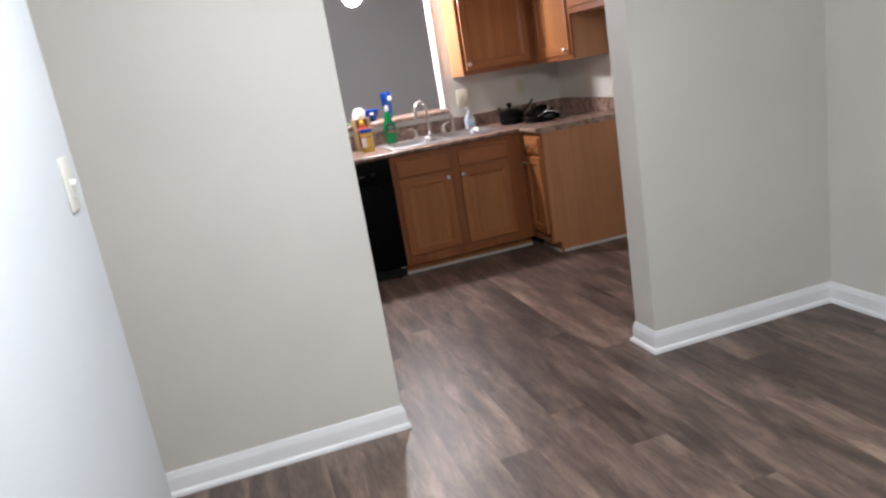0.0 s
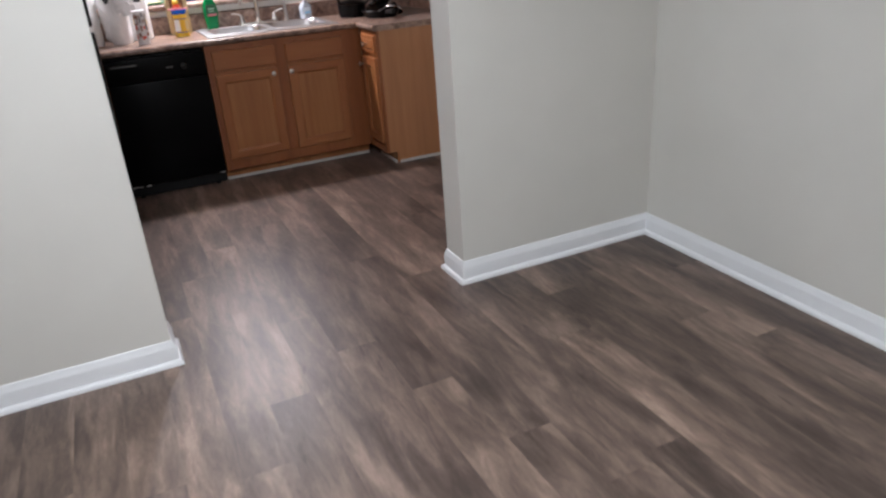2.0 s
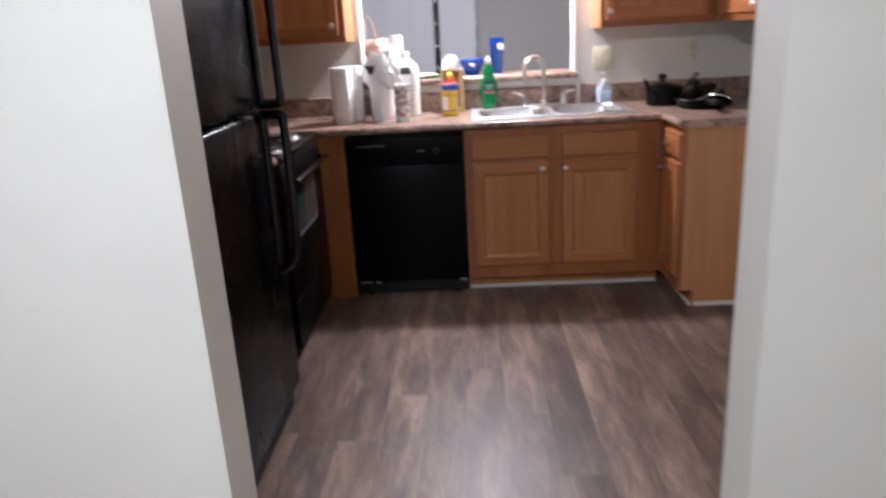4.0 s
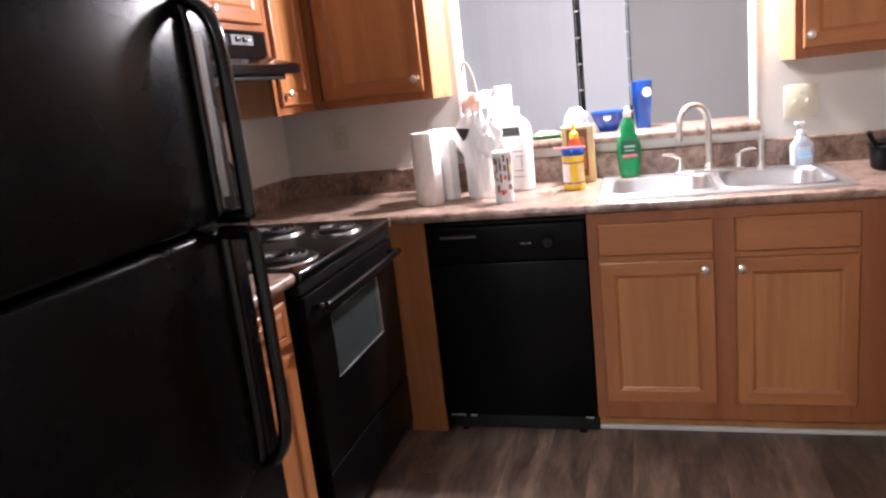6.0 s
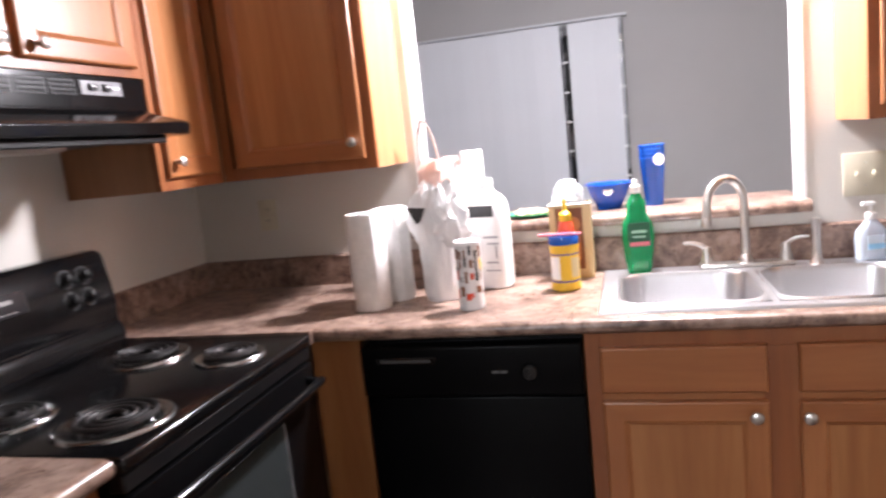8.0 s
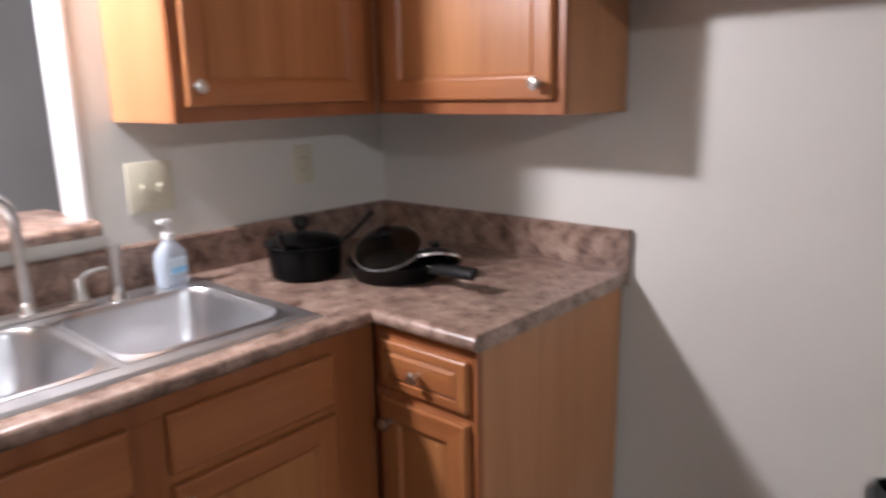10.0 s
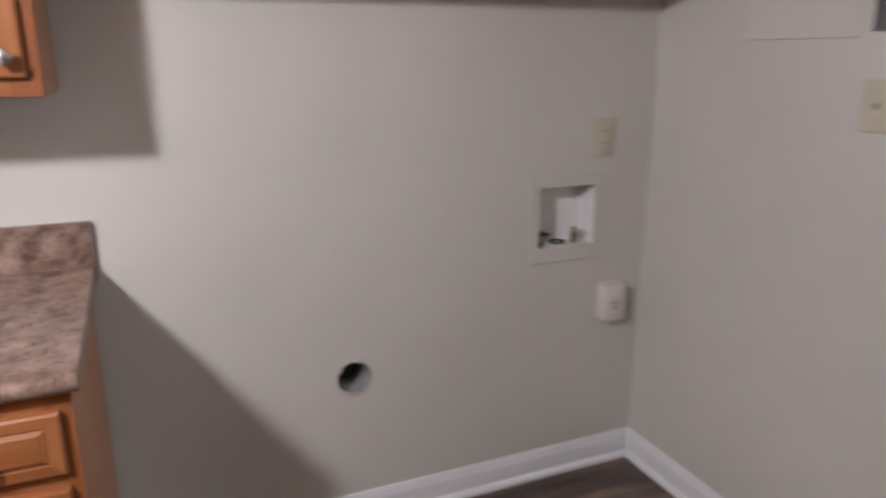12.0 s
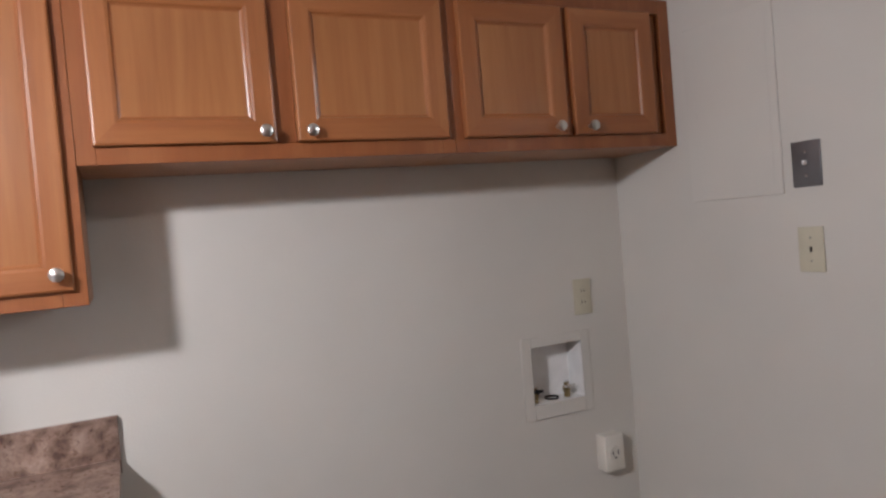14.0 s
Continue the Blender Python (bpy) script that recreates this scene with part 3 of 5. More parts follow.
part("hinge_cover", boxes((FX - 0.12 + ox, FX - 0.02 + ox, FY0 + 0.01 + oy, FY0 + 0.07 + oy, FZ - 0.004, FZ + 0.014), r=0.005), BLACKM, fr)
for y in (FY0 + 0.06, FY1 - 0.06):
    for x in (XL + 0.10, FX - 0.15):
        part("foot", lathe(bmesh.new(), [(0, 0), (0.02, 0), (0.02, 0.012), (0.01, 0.016), (0.01, 0.034), (0, 0.034)], x + ox, y + oy, 0, 12), BLACKM, fr)

# ---- stove ----
SVX, SV0, SV1 = -0.135, -0.810, -0.052
st = thing("electric_stove", -0.48, -0.43, 0, 0, "black free-standing electric coil stove with oven window", "stove")
ox, oy = 0.48, 0.43
ST = 0.918


def sbox(*rows, r=0.0, seg=1):
    return boxes(*[(a + ox, b + ox, c + oy, d + oy, e, f) for a, b, c, d, e, f in rows], r=r, seg=seg)


part("body", sbox((XL + 0.03, SVX - 0.035, SV0 + 0.003, SV1 - 0.003, 0.04, 0.885)), BLACKD, st)
part("cooktop", sbox((XL + 0.05, SVX + 0.012, SV0, SV1, 0.886, ST), r=0.010, seg=3), BLACK, st, "glossy black enamel cooktop")
part("front_trim", sbox((SVX - 0.034, SVX + 0.004, SV0 + 0.004, SV1 - 0.004, 0.848, 0.884), r=0.004), BLACKM, st)
od = part("oven_door", sbox((SVX - 0.034, SVX + 0.010, SV0 + 0.006, SV1 - 0.006, 0.285, 0.842), r=0.007, seg=2), BLACKD, st)
part("oven_window", sbox((SVX + 0.009, SVX + 0.0125, -0.655, -0.262, 0.540, 0.745), r=0.001), worn("oven_glass", (0.034, 0.040, 0.040), 0.07, 0, 0.03, 5, gloss=0.8), od, "dark grey glass oven window")
# pale lines along bottom and right edge imitate reflections in the glass
part("window_reflection", sbox((SVX + 0.0105, SVX + 0.0140, -0.660, -0.257, 0.5345, 0.5395), (SVX + 0.0105, SVX + 0.0140, -0.2615, -0.257, 0.540, 0.745), r=0.0008), worn("grey_reflection", (0.16, 0.16, 0.165), 0.35), od, "pale lines standing in for reflections in the oven window")
bm = bmesh.new()
hy0, hy1, hx, hz = SV0 + 0.05 + oy, SV1 - 0.05 + oy, SVX + 0.010 + ox, 0.800
tube(bm, curve_pts([(hx - 0.002, hy0, hz), (hx + 0.035, hy0 + 0.012, hz), (hx + 0.045, hy0 + 0.06, hz + 0.003), (hx + 0.045, hy1 - 0.06, hz + 0.003), (hx + 0.035, hy1 - 0.012, hz), (hx - 0.002, hy1, hz)], 5), 0.012, 12)
part("handle", bm, BLACK, od, "glossy black oven handle")
part("storage_drawer", sbox((SVX - 0.034, SVX + 0.008, SV0 + 0.006, SV1 - 0.006, 0.075, 0.277), r=0.006, seg=2), BLACKD, st)
part("kick_plate", sbox((SVX - 0.07, SVX - 0.05, SV0 + 0.01, SV1 - 0.01, 0.0, 0.075)), BLACKM, st)
# backguard with a sloped face
bm = bmesh.new()
prof = [(-0.83, ST - 0.002), (-0.715, ST - 0.002), (-0.715, 0.955), (-0.735, 0.985), (-0.728, 1.04), (-0.752, 1.175), (-0.770, 1.192), (-0.83, 1.192)]
a = [bm.verts.new((x + ox, SV0 + oy, z)) for x, z in prof]
b = [bm.verts.new((x + ox, SV1 + oy, z)) for x, z in prof]
for k in range(len(prof)):
    j = (k + 1) % len(prof)
    bm.faces.new((a[k], a[j], b[j], b[k]))
bm.faces.new(a[::-1])
bm.faces.new(b)
bmesh.ops.recalc_face_normals(bm, faces=bm.faces[:])
bmesh.ops.bevel(bm, geom=bm.edges[:], offset=0.005, segments=2, affect="EDGES")
bg = part("backguard", bm, BLACK, st)
tilt = math.atan2(0.024, 0.135)
for y, z in ((-0.150, 1.135), (-0.150, 1.075), (-0.215, 1.135), (-0.215, 1.075), (-0.640, 1.135)):
    bm = lathe(bmesh.new(), [(0, 0), (0.019, 0), (0.019, 0.004), (0.015, 0.007), (0.0135, 0.022), (0.011, 0.024), (0, 0.024)], 0, 0, 0, 20, "x")
    box(bm, 0.020, 0.0265, -0.003, 0.003, -0.013, 0.013, r=0.001)
    k = part("control_knob", bm, BLACKM, bg)
    k.matrix_basis = Matrix.Translation((-0.728 - (z - 1.04) * 0.178 + ox, y + oy, z)) @ Matrix.Rotation(-tilt, 4, "Y")
    bm = lathe(bmesh.new(), [(0.022, 0), (0.026, 0), (0.026, 0.0008), (0.022, 0.0008)], 0, 0, 0, 24, "x")
    q = part("dial_mark", bm, worn("dial_grey", (0.022, 0.022, 0.022), 0.6), bg)
    q.matrix_basis = k.matrix_basis.copy()
bm = boxes((0, 0.004, -0.075, 0.075, -0.03, 0.03), r=0.002)
clk = part("clock_panel", bm, worn("clock_glass", (0.02, 0.02, 0.022), 0.08), bg, "dark glass clock panel")
clk.matrix_basis = Matrix.Translation((-0.741 + ox, -0.43 + oy, 1.112)) @ Matrix.Rotation(-tilt, 4, "Y")
bm = boxes(*[(0.0042, 0.0048, -0.055 + 0.02 * k, -0.041 + 0.02 * k, -0.022, -0.019) for k in range(5)], (0.0042, 0.0048, -0.02, 0.03, 0.003, 0.013))
part("clock_marks", bm, worn("dial_grey_b", (0.2, 0.2, 0.2), 0.5), clk)
COIL = worn("coil_steel", (0.016, 0.015, 0.015), 0.5, 0.3)
BOWL = worn("drip_bowl", (0.42, 0.42, 0.42), 0.22, 1, 0.05, 20)
for x, y, r in ((-0.515, -0.235, 0.098), (-0.255, -0.245, 0.078), (-0.265, -0.655, 0.100), (-0.525, -0.655, 0.078)):
    b = part("burner", lathe(bmesh.new(), [(r * 0.25, -0.001), (r * 0.55, 0.0005), (r * 0.92, 0.003), (r * 1.02, 0.0065), (r * 1.12, 0.007), (r * 1.16, 0.004), (r * 1.17, 0.0)], x + ox, y + oy, ST, 40), BOWL, st, "chrome drip bowl with black coil element")
    pts = []
    for k in range(0, 85):
        a = k / 24 * 2 * math.pi
        rr = r * (0.20 + 0.70 * k / 84)
        pts.append((x + ox + rr * math.cos(a), y + oy + rr * math.sin(a), ST + 0.013))
    part("coil", tube(bmesh.new(), pts, 0.0062, 8), COIL, b)
    part("coil_bracket", boxes(*[(x + ox - 0.9 * r, x + ox + 0.9 * r, y + oy - 0.002, y + oy + 0.002, ST + 0.004, ST + 0.009), (x + ox - 0.002, x + ox + 0.002, y + oy - 0.9 * r, y + oy + 0.9 * r, ST + 0.0095, ST + 0.0105)]), BOWL, b)

# ---- range hood ----
hd = thing("range_hood", -0.6, -0.41, 1.49, 0, "black under-cabinet range hood with slanted front", "range hood")
bm = bmesh.new()
prof = [(XL + 0.004, 0.0), (-0.425, 0.0), (-0.409, 0.004), (-0.406, 0.030), (-0.418, 0.038), (-0.522, 0.068), (-0.535, 0.080), (-0.538, 0.163), (XL + 0.004, 0.163)]
a = [bm.verts.new((x + 0.6, -0.795 + 0.41, z)) for x, z in prof]
b = [bm.verts.new((x + 0.6, -0.032 + 0.41, z)) for x, z in prof]
for k in range(len(prof)):
    j = (k + 1) % len(prof)
    bm.faces.new((a[k], a[j], b[j], b[k]))
bm.faces.new(a[::-1])
bm.faces.new(b)
bmesh.ops.recalc_face_normals(bm, faces=bm.faces[:])
bmesh.ops.bevel(bm, geom=bm.edges[:], offset=0.003, segments=2, affect="EDGES")
hb = part("canopy", bm, BLACK, hd)
for y0, y1 in ((-0.565, -0.478), (-0.470, -0.383), (-0.375, -0.288)):
    g = part("vent_grille", boxes((0.0615, 0.0655, y0 + 0.41, y1 + 0.41, 0.112, 0.150), r=0.001), BLACKM, hd)
    part("vent_slat", boxes(*[(0.0655, 0.067, y0 + 0.41 + 0.006, y1 + 0.41 - 0.006, 0.117 + 0.011 * k, 0.122 + 0.011 * k) for k in range(3)]), BLACKD, g)
sp = part("switch_panel", boxes((0.0615, 0.066, -0.272 + 0.41, -0.125 + 0.41, 0.114, 0.150), r=0.001), worn("grey_label", (0.16, 0.16, 0.165), 0.4, 0.4), hd, "grey switch panel with two rockers")
for y in (-0.235, -0.185):
    part("rocker", boxes((0.066, 0.073, y + 0.41 - 0.015, y + 0.41 + 0.015, 0.124, 0.142), r=0.002), BLACKM, sp)
    part("switch_mark", boxes((0.073, 0.0735, y + 0.41 - 0.006, y + 0.41 + 0.004, 0.134, 0.138)), STEELR, sp)
part("switch_mark", boxes((0.066, 0.0665, -0.162 + 0.41, -0.138 + 0.41, 0.131, 0.136)), STEELR, sp)
part("filter", boxes((XL + 0.65, 0.15, -0.33, 0.33, -0.006, -0.001)), worn("mesh_filter", (0.04, 0.04, 0.04), 0.5, 0.6, relief=0.5, grain=400), hd)
part("lamp_cover", boxes((0.05, 0.14, -0.22, -0.02, -0.026, -0.0065), r=0.008, seg=2), worn("lamp_lens", (0.42, 0.38, 0.33), 0.3), hd, "dull cream lamp cover")
part("filter_frame", boxes((0.150, 0.168, -0.36, 0.30, -0.018, -0.001), r=0.003), BLACKM, hd)

# ---- dishwasher ----
dw = thing("dishwasher", 0.305, 0.3, 0, 0, "black built-in dishwasher under the worktop", "dishwasher")
part("tub", boxes((-0.298, 0.298, -0.27, 0.28, 0.01, 0.868)), BLACKM, dw)
dd = part("door", boxes((-0.300, 0.300, -0.315, -0.272, 0.085, 0.715), r=0.006, seg=2), BLACKD, dw)
cp = part("control_panel", boxes((-0.300, 0.300, -0.330, -0.272, 0.722, 0.862), r=0.008, seg=3), BLACKD, dw)
part("pocket_handle", boxes((-0.255, -0.085, -0.334, -0.329, 0.815, 0.834), r=0.003), BLACK, cp)
part("brand_plate", boxes((-0.24, -0.10, -0.3365, -0.334, 0.821, 0.828)), worn("dim_print", (0.07, 0.07, 0.07), 0.4), cp)
bm = lathe(bmesh.new(), [(0, 0), (0.024, 0), (0.022, 0.012), (0.018, 0.016), (0, 0.017)], 0.165, -0.330, 0.790, 24, "y")
box(bm, 0.162, 0.168, -0.353, -0.345, 0.772, 0.808, r=0.001)
part("dial", bm, BLACK, cp, "glossy black cycle dial")
part("push_button", boxes(*[(0.065 + 0.022 * k, 0.083 + 0.022 * k, -0.3325, -0.330, 0.786, 0.794) for k in range(2)], r=0.001), worn("dim_print_b", (0.10, 0.10, 0.10), 0.4), cp)
part("kick_plate", boxes((-0.298, 0.298, -0.240, -0.225, 0.0, 0.10)), BLACKM, dw)
for x0, x1, h in ((-0.285, -0.225, 0.022), (-0.205, -0.178, 0.012), (0.255, 0.290, 0.018)):
    bm = boxes((x0, x1, -0.308, -0.298, 0.075, 0.075 + h), r=0.003)
    bmesh.ops.subdivide_edges(bm, edges=bm.edges[:], cuts=3, use_grid_fill=True)
    for v in bm.verts:
        v.co += Vector((noise.noise(v.co * 90), 0.4 * noise.noise(v.co * 70 + Vector((3, 1, 0))), noise.noise(v.co * 80 + Vector((0, 6, 2))))) * 0.009
    part("insulation_scrap", bm, TOE, dw, "scrap of pale insulation under the door")
for x in (-0.24, 0.24):
    part("levelling_foot", lathe(bmesh.new(), [(0, 0), (0.016, 0), (0.016, 0.01), (0.006, 0.014), (0.006, 0.10), (0, 0.10)], x, -0.265, 0.0, 12), BLACKM, dw)

# ---- sink ----
def rounded(x0, x1, y0, y1, r, z, n=6):
    out = []
    for cx, cy, a0 in ((x1 - r, y1 - r, 0), (x0 + r, y1 - r, 90), (x0 + r, y0 + r, 180), (x1 - r, y0 + r, 270)):
        for k in range(n + 1):
            a = radians(a0 + 90 * k / n)
            out.append((cx + r * math.cos(a), cy + r * math.sin(a), z))
    return out


def bowl_mesh(x0, x1, y0, y1, z, depth):
    bm = bmesh.new()
    levels = [(-0.012, 0.004, 0.0012), (-0.010, 0.070, 0.0012), (-0.007, 0.071, 0.0038), (-0.003, 0.071, 0.0040), (0.0, 0.070, 0.0), (0.003, 0.070, -0.012), (0.007, 0.070, -depth * 0.5), (0.013, 0.072, -depth + 0.045), (0.024, 0.075, -depth + 0.018), (0.042, 0.07, -depth + 0.004), (0.065, 0.06, -depth)]
    loops = [[bm.verts.new(p) for p in rounded(x0 + i, x1 - i, y0 + i, y1 - i, r, z + dz)] for i, r, dz in levels]
    for a, b in zip(loops, loops[1:]):
        for k in range(len(a)):
            j = (k + 1) % len(a)
            bm.faces.new((a[k], b[k], b[j], a[j]))
    bm.faces.new(loops[-1][::-1])
    bmesh.ops.recalc_face_normals(bm, faces=bm.faces[:])
    for f in bm.faces:
        f.normal_flip() if f.normal.z < -0.5 else None
    return bm


sk = thing("kitchen_sink", (SX0 + SX1) / 2, (SY0 + SY1) / 2, WT, 0, "stainless steel double-bowl drop-in kitchen sink", "sink")
ox, oy = -(SX0 + SX1) / 2, -(SY0 + SY1) / 2
B1, B2 = (0.708, 1.058, 0.075, 0.445), (1.098, 1.448, 0.075, 0.445)
RIM = 0.008
e = 0.012
bm = slab([v + ox for v in (SX0, B1[0] - e, B1[1] + e, B2[0] - e, B2[1] + e, SX1)], [v + oy for v in (SY0, B1[2] - e, B1[3] + e, SY1)],
          lambda u, v: not (B1[2] - e < v - oy < B1[3] + e and (B1[0] - e < u - ox < B1[1] + e or B2[0] - e < u - ox < B2[1] + e)), 0.0006, RIM)
part("rim", bm, STEELR, sk, smooth=False)
bm = sweep(bmesh.new(), [(0, 0.0006), (0.006, 0.0006), (0.005, 0.004), (0.0, RIM)], [(SX0 + ox, SY1 + oy), (SX0 + ox, SY0 + oy), (SX1 + ox, SY0 + oy), (SX1 + ox, SY1 + oy), (SX0 + ox, SY1 + oy)][::1])
part("rim_edge", bm, STEELR, sk)
for q in (B1, B2):
    b = part("bowl", bowl_mesh(q[0] + ox, q[1] + ox, q[2] + oy, q[3] + oy, RIM, 0.17), STEEL, sk)
    cx, cy = (q[0] + q[1]) / 2 + ox, (q[2] + q[3]) / 2 + oy
    part("drain", lathe(bmesh.new(), [(0.057, 0.0), (0.055, 0.003), (0.045, 0.002), (0.038, -0.006), (0.012, -0.008), (0.010, 0.0), (0, 0.002)], cx, cy, RIM - 0.1695, 28), CHROME, b)

# ---- tap ----
tp = thing("kitchen_faucet", 1.075, 0.505, WT + RIM, 0, "brushed nickel gooseneck kitchen faucet with two levers", "faucet")
part("deck_plate", boxes((-0.135, 0.135, -0.026, 0.026, 0.0, 0.014), r=0.006, seg=2), NICKEL, tp)
dx, dy = -0.80, -0.60
pts = [(0, 0, 0.012), (0, 0, 0.06), (0, 0, 0.195)]
R = 0.072
for k in range(1, 12):
    a = math.pi * k / 11 * 1.03
    pts.append((dx * R * (1 - math.cos(a)), dy * R * (1 - math.cos(a)), 0.195 + R * 1.12 * math.sin(a)))
last = pts[-1]
pts.append((last[0] + dx * 0.003, last[1] + dy * 0.003, last[2] - 0.03))
part("spout", tube(bmesh.new(), pts, 0.0125, 14), NICKEL, tp)
part("collar", lathe(bmesh.new(), [(0, 0.013), (0.021, 0.013), (0.020, 0.022), (0.0145, 0.034), (0.0125, 0.036)], 0, 0, 0, 20), NICKEL, tp)
part("aerator", lathe(bmesh.new(), [(0, -0.016), (0.0135, -0.016), (0.0145, -0.012), (0.0145, 0.008), (0.0125, 0.011)], pts[-1][0], pts[-1][1], pts[-1][2], 18), NICKEL, tp)
for sx, lx in ((-0.112, -0.062), (0.112, 0.055)):
    h = part("lever_handle", lathe(bmesh.new(), [(0, 0.013), (0.019, 0.013), (0.018, 0.026), (0.013, 0.042), (0.0125, 0.06), (0.008, 0.066), (0, 0.067)], sx, 0, 0, 20), NICKEL, tp)
    part("lever", tube(bmesh.new(), curve_pts([(sx, 0, 0.058), (sx + lx * 0.3, -0.004, 0.074), (sx + lx * 0.7, -0.010, 0.082), (sx + lx * 1.1, -0.016, 0.083)], 5), [0.0085, 0.0085, 0.008, 0.008, 0.0075, 0.0075, 0.007, 0.007, 0.0065, 0.0065, 0.006, 0.006, 0.0055, 0.0055, 0.005, 0.005], 10, True, 0.7), NICKEL, h)
sy = thing("side_sprayer", 1.268, 0.492, WT + RIM, 0, "brushed nickel side sprayer on the sink deck", "sprayer")
part("base", lathe(bmesh.new(), [(0, 0), (0.021, 0), (0.020, 0.007), (0.014, 0.014), (0.0125, 0.03), (0.0115, 0.033)], 0, 0, 0, 20), NICKEL, sy)
part("wand", lathe(bmesh.new(), [(0.0115, 0.033), (0.0105, 0.08), (0.012, 0.105), (0.0145, 0.120), (0.013, 0.134), (0, 0.137)], 0, 0, 0, 18), NICKEL, sy)

# ---- bottles and packets on the worktop ----
def crumple(bm, amount, scale, seed):
    """Pushes vertices about so that film looks creased."""
    for v in bm.verts:
        p = v.co * scale + Vector((seed, seed * 1.7, seed * 0.6))
        v.co += Vector((noise.noise(p), noise.noise(p + Vector((9, 0, 0))), noise.noise(p + Vector((0, 7, 0))))) * amount
    return bm


def ink(name, c, rough=0.4):
    return worn(name, c, rough)


CARD = ink("carton_cream", (0.62, 0.50, 0.27), 0.55)
CARDB = ink("carton_brown", (0.20, 0.075, 0.03), 0.5)
YEL = ink("yellow_plastic", (0.80, 0.50, 0.03), 0.35)
RED = ink("red_plastic", (0.62, 0.06, 0.02), 0.35)
BLUE = ink("blue_plastic", (0.008, 0.090, 0.44), 0.22)
NAVY = ink("navy_plastic", (0.01, 0.03, 0.30), 0.35)
PINK = ink("pink_plastic", (0.70, 0.20, 0.24), 0.35)
TISSUE = worn("paper_towel", (0.84, 0.84, 0.83), 0.85, 0, 0.05, 30, 0.7, 120)
FILM = worn("white_film", (0.80, 0.80, 0.80), 0.32, 0, 0.08, 12)
GREEN = material("green_liquid", (0.0, 0.30, 0.09), 0.10)[0]
GREEN.node_tree.nodes["Principled BSDF"].inputs["Transmission Weight"].default_value = 0.35
GLABEL = ink("dark_green_label", (0.01, 0.10, 0.045), 0.4)
CLEARP = clear("clear_plastic", (0.80, 0.90, 1.0), 0.06, 1.25)
CLEARP.node_tree.nodes["Principled BSDF"].inputs["Transmission Weight"].default_value = 0.6
AQUA = ink("aqua_label", (0.30, 0.62, 0.85), 0.4)
INK = ink("black_ink", (0.015, 0.015, 0.016), 0.45)
GREYINK = ink("grey_ink", (0.28, 0.29, 0.31), 0.45)


def paper_roll(x, y, r, h, label):
    t = thing("paper_towel_roll", x, y, WT, 0, label, "paper towels", "paper towel rolls")
    bm = lathe(bmesh.new(), [(0.021, 0.002), (r - 0.003, 0), (r, 0.004), (r, h - 0.004), (r - 0.003, h), (0.021, h - 0.002)], 0, 0, 0, 48)
    crumple(bm, 0.0015, 25, x * 10)
    part("paper", bm, TISSUE, t)
    part("core", lathe(bmesh.new(), [(0.0208, 0.002), (0.0208, h - 0.002), (0.019, h - 0.002), (0.019, 0.002), (0.0208, 0.002)], 0, 0, 0, 24), CARDB, t, "brown cardboard core")
    a = radians(-70)
    part("loose_edge", boxes((r - 0.001, r + 0.001, -0.004, 0.02, 0.003, h - 0.003)), TISSUE, t).rotation_euler = (0, 0, a)
    return t


paper_roll(-0.026, 0.200, 0.057, 0.292, "white paper towel roll standing on the worktop")
paper_roll(0.014, 0.316, 0.057, 0.292, "white paper towel roll behind another roll")

# slim tall can, white with dark and red patches
cn = thing("snack_can", 0.293, 0.150, WT, 0, "slim tall white snack can with red and dark print", "can")
part("tube", lathe(bmesh.new(), [(0, 0.001), (0.035, 0.0), (0.0365, 0.004), (0.036, 0.008), (0.036, 0.188), (0.037, 0.191)], 0, 0, 0, 32), worn("can_paper", (0.66, 0.66, 0.66), 0.4), cn)
part("lid", lathe(bmesh.new(), [(0.0375, 0.186), (0.0382, 0.195), (0.035, 0.198), (0.032, 0.195), (0, 0.195)], 0, 0, 0, 32), FILM, cn, "translucent white lid")


def patch(parent, name, r, a0, a1, z0, z1, mat, label=""):
    """A printed patch wrapped on a round side."""
    bm = bmesh.new()
    n = 10
    lo, hi = [], []
    for k in range(n + 1):
        a = radians(a0 + (a1 - a0) * k / n)
        lo.append(bm.verts.new((r * math.cos(a), r * math.sin(a), z0)))
        hi.append(bm.verts.new((r * math.cos(a), r * math.sin(a), z1)))
    for k in range(n):
        bm.faces.new((lo[k], lo[k + 1], hi[k + 1], hi[k]))
    return part(name, bm, mat, parent, label)


rng = random.Random(21)
for a0 in range(-175, 0, 25):
    for z0, mats in ((0.150, (INK, CARDB)), (0.118, (CARDB, INK, YEL)), (0.080, (RED, CARDB, INK)), (0.040, (RED, RED, CARDB))):
        w, h, dz = rng.uniform(8, 24), rng.uniform(0.010, 0.034), rng.uniform(-0.010, 0.010)
        patch(cn, "print_patch", 0.0363, a0, a0 + w, z0 + dz, z0 + dz + h, rng.choice(mats))

# jug in a shopping bag
def rounded_body(lv, f=0.9):
    """A closed body through rounded rectangles (height, half width, half depth)."""
    bm = bmesh.new()
    rg = [[bm.verts.new(p) for p in rounded(-w, w, -d, d, min(w, d) * f, z)] for z, w, d in lv]
    for a, b in zip(rg, rg[1:]):
        for k in range(len(a)):
            j = (k + 1) % len(a)
            bm.faces.new((a[k], a[j], b[j], b[k]))
    bm.faces.new(rg[0][::-1])
    bm.faces.new(rg[-1])
    return bm


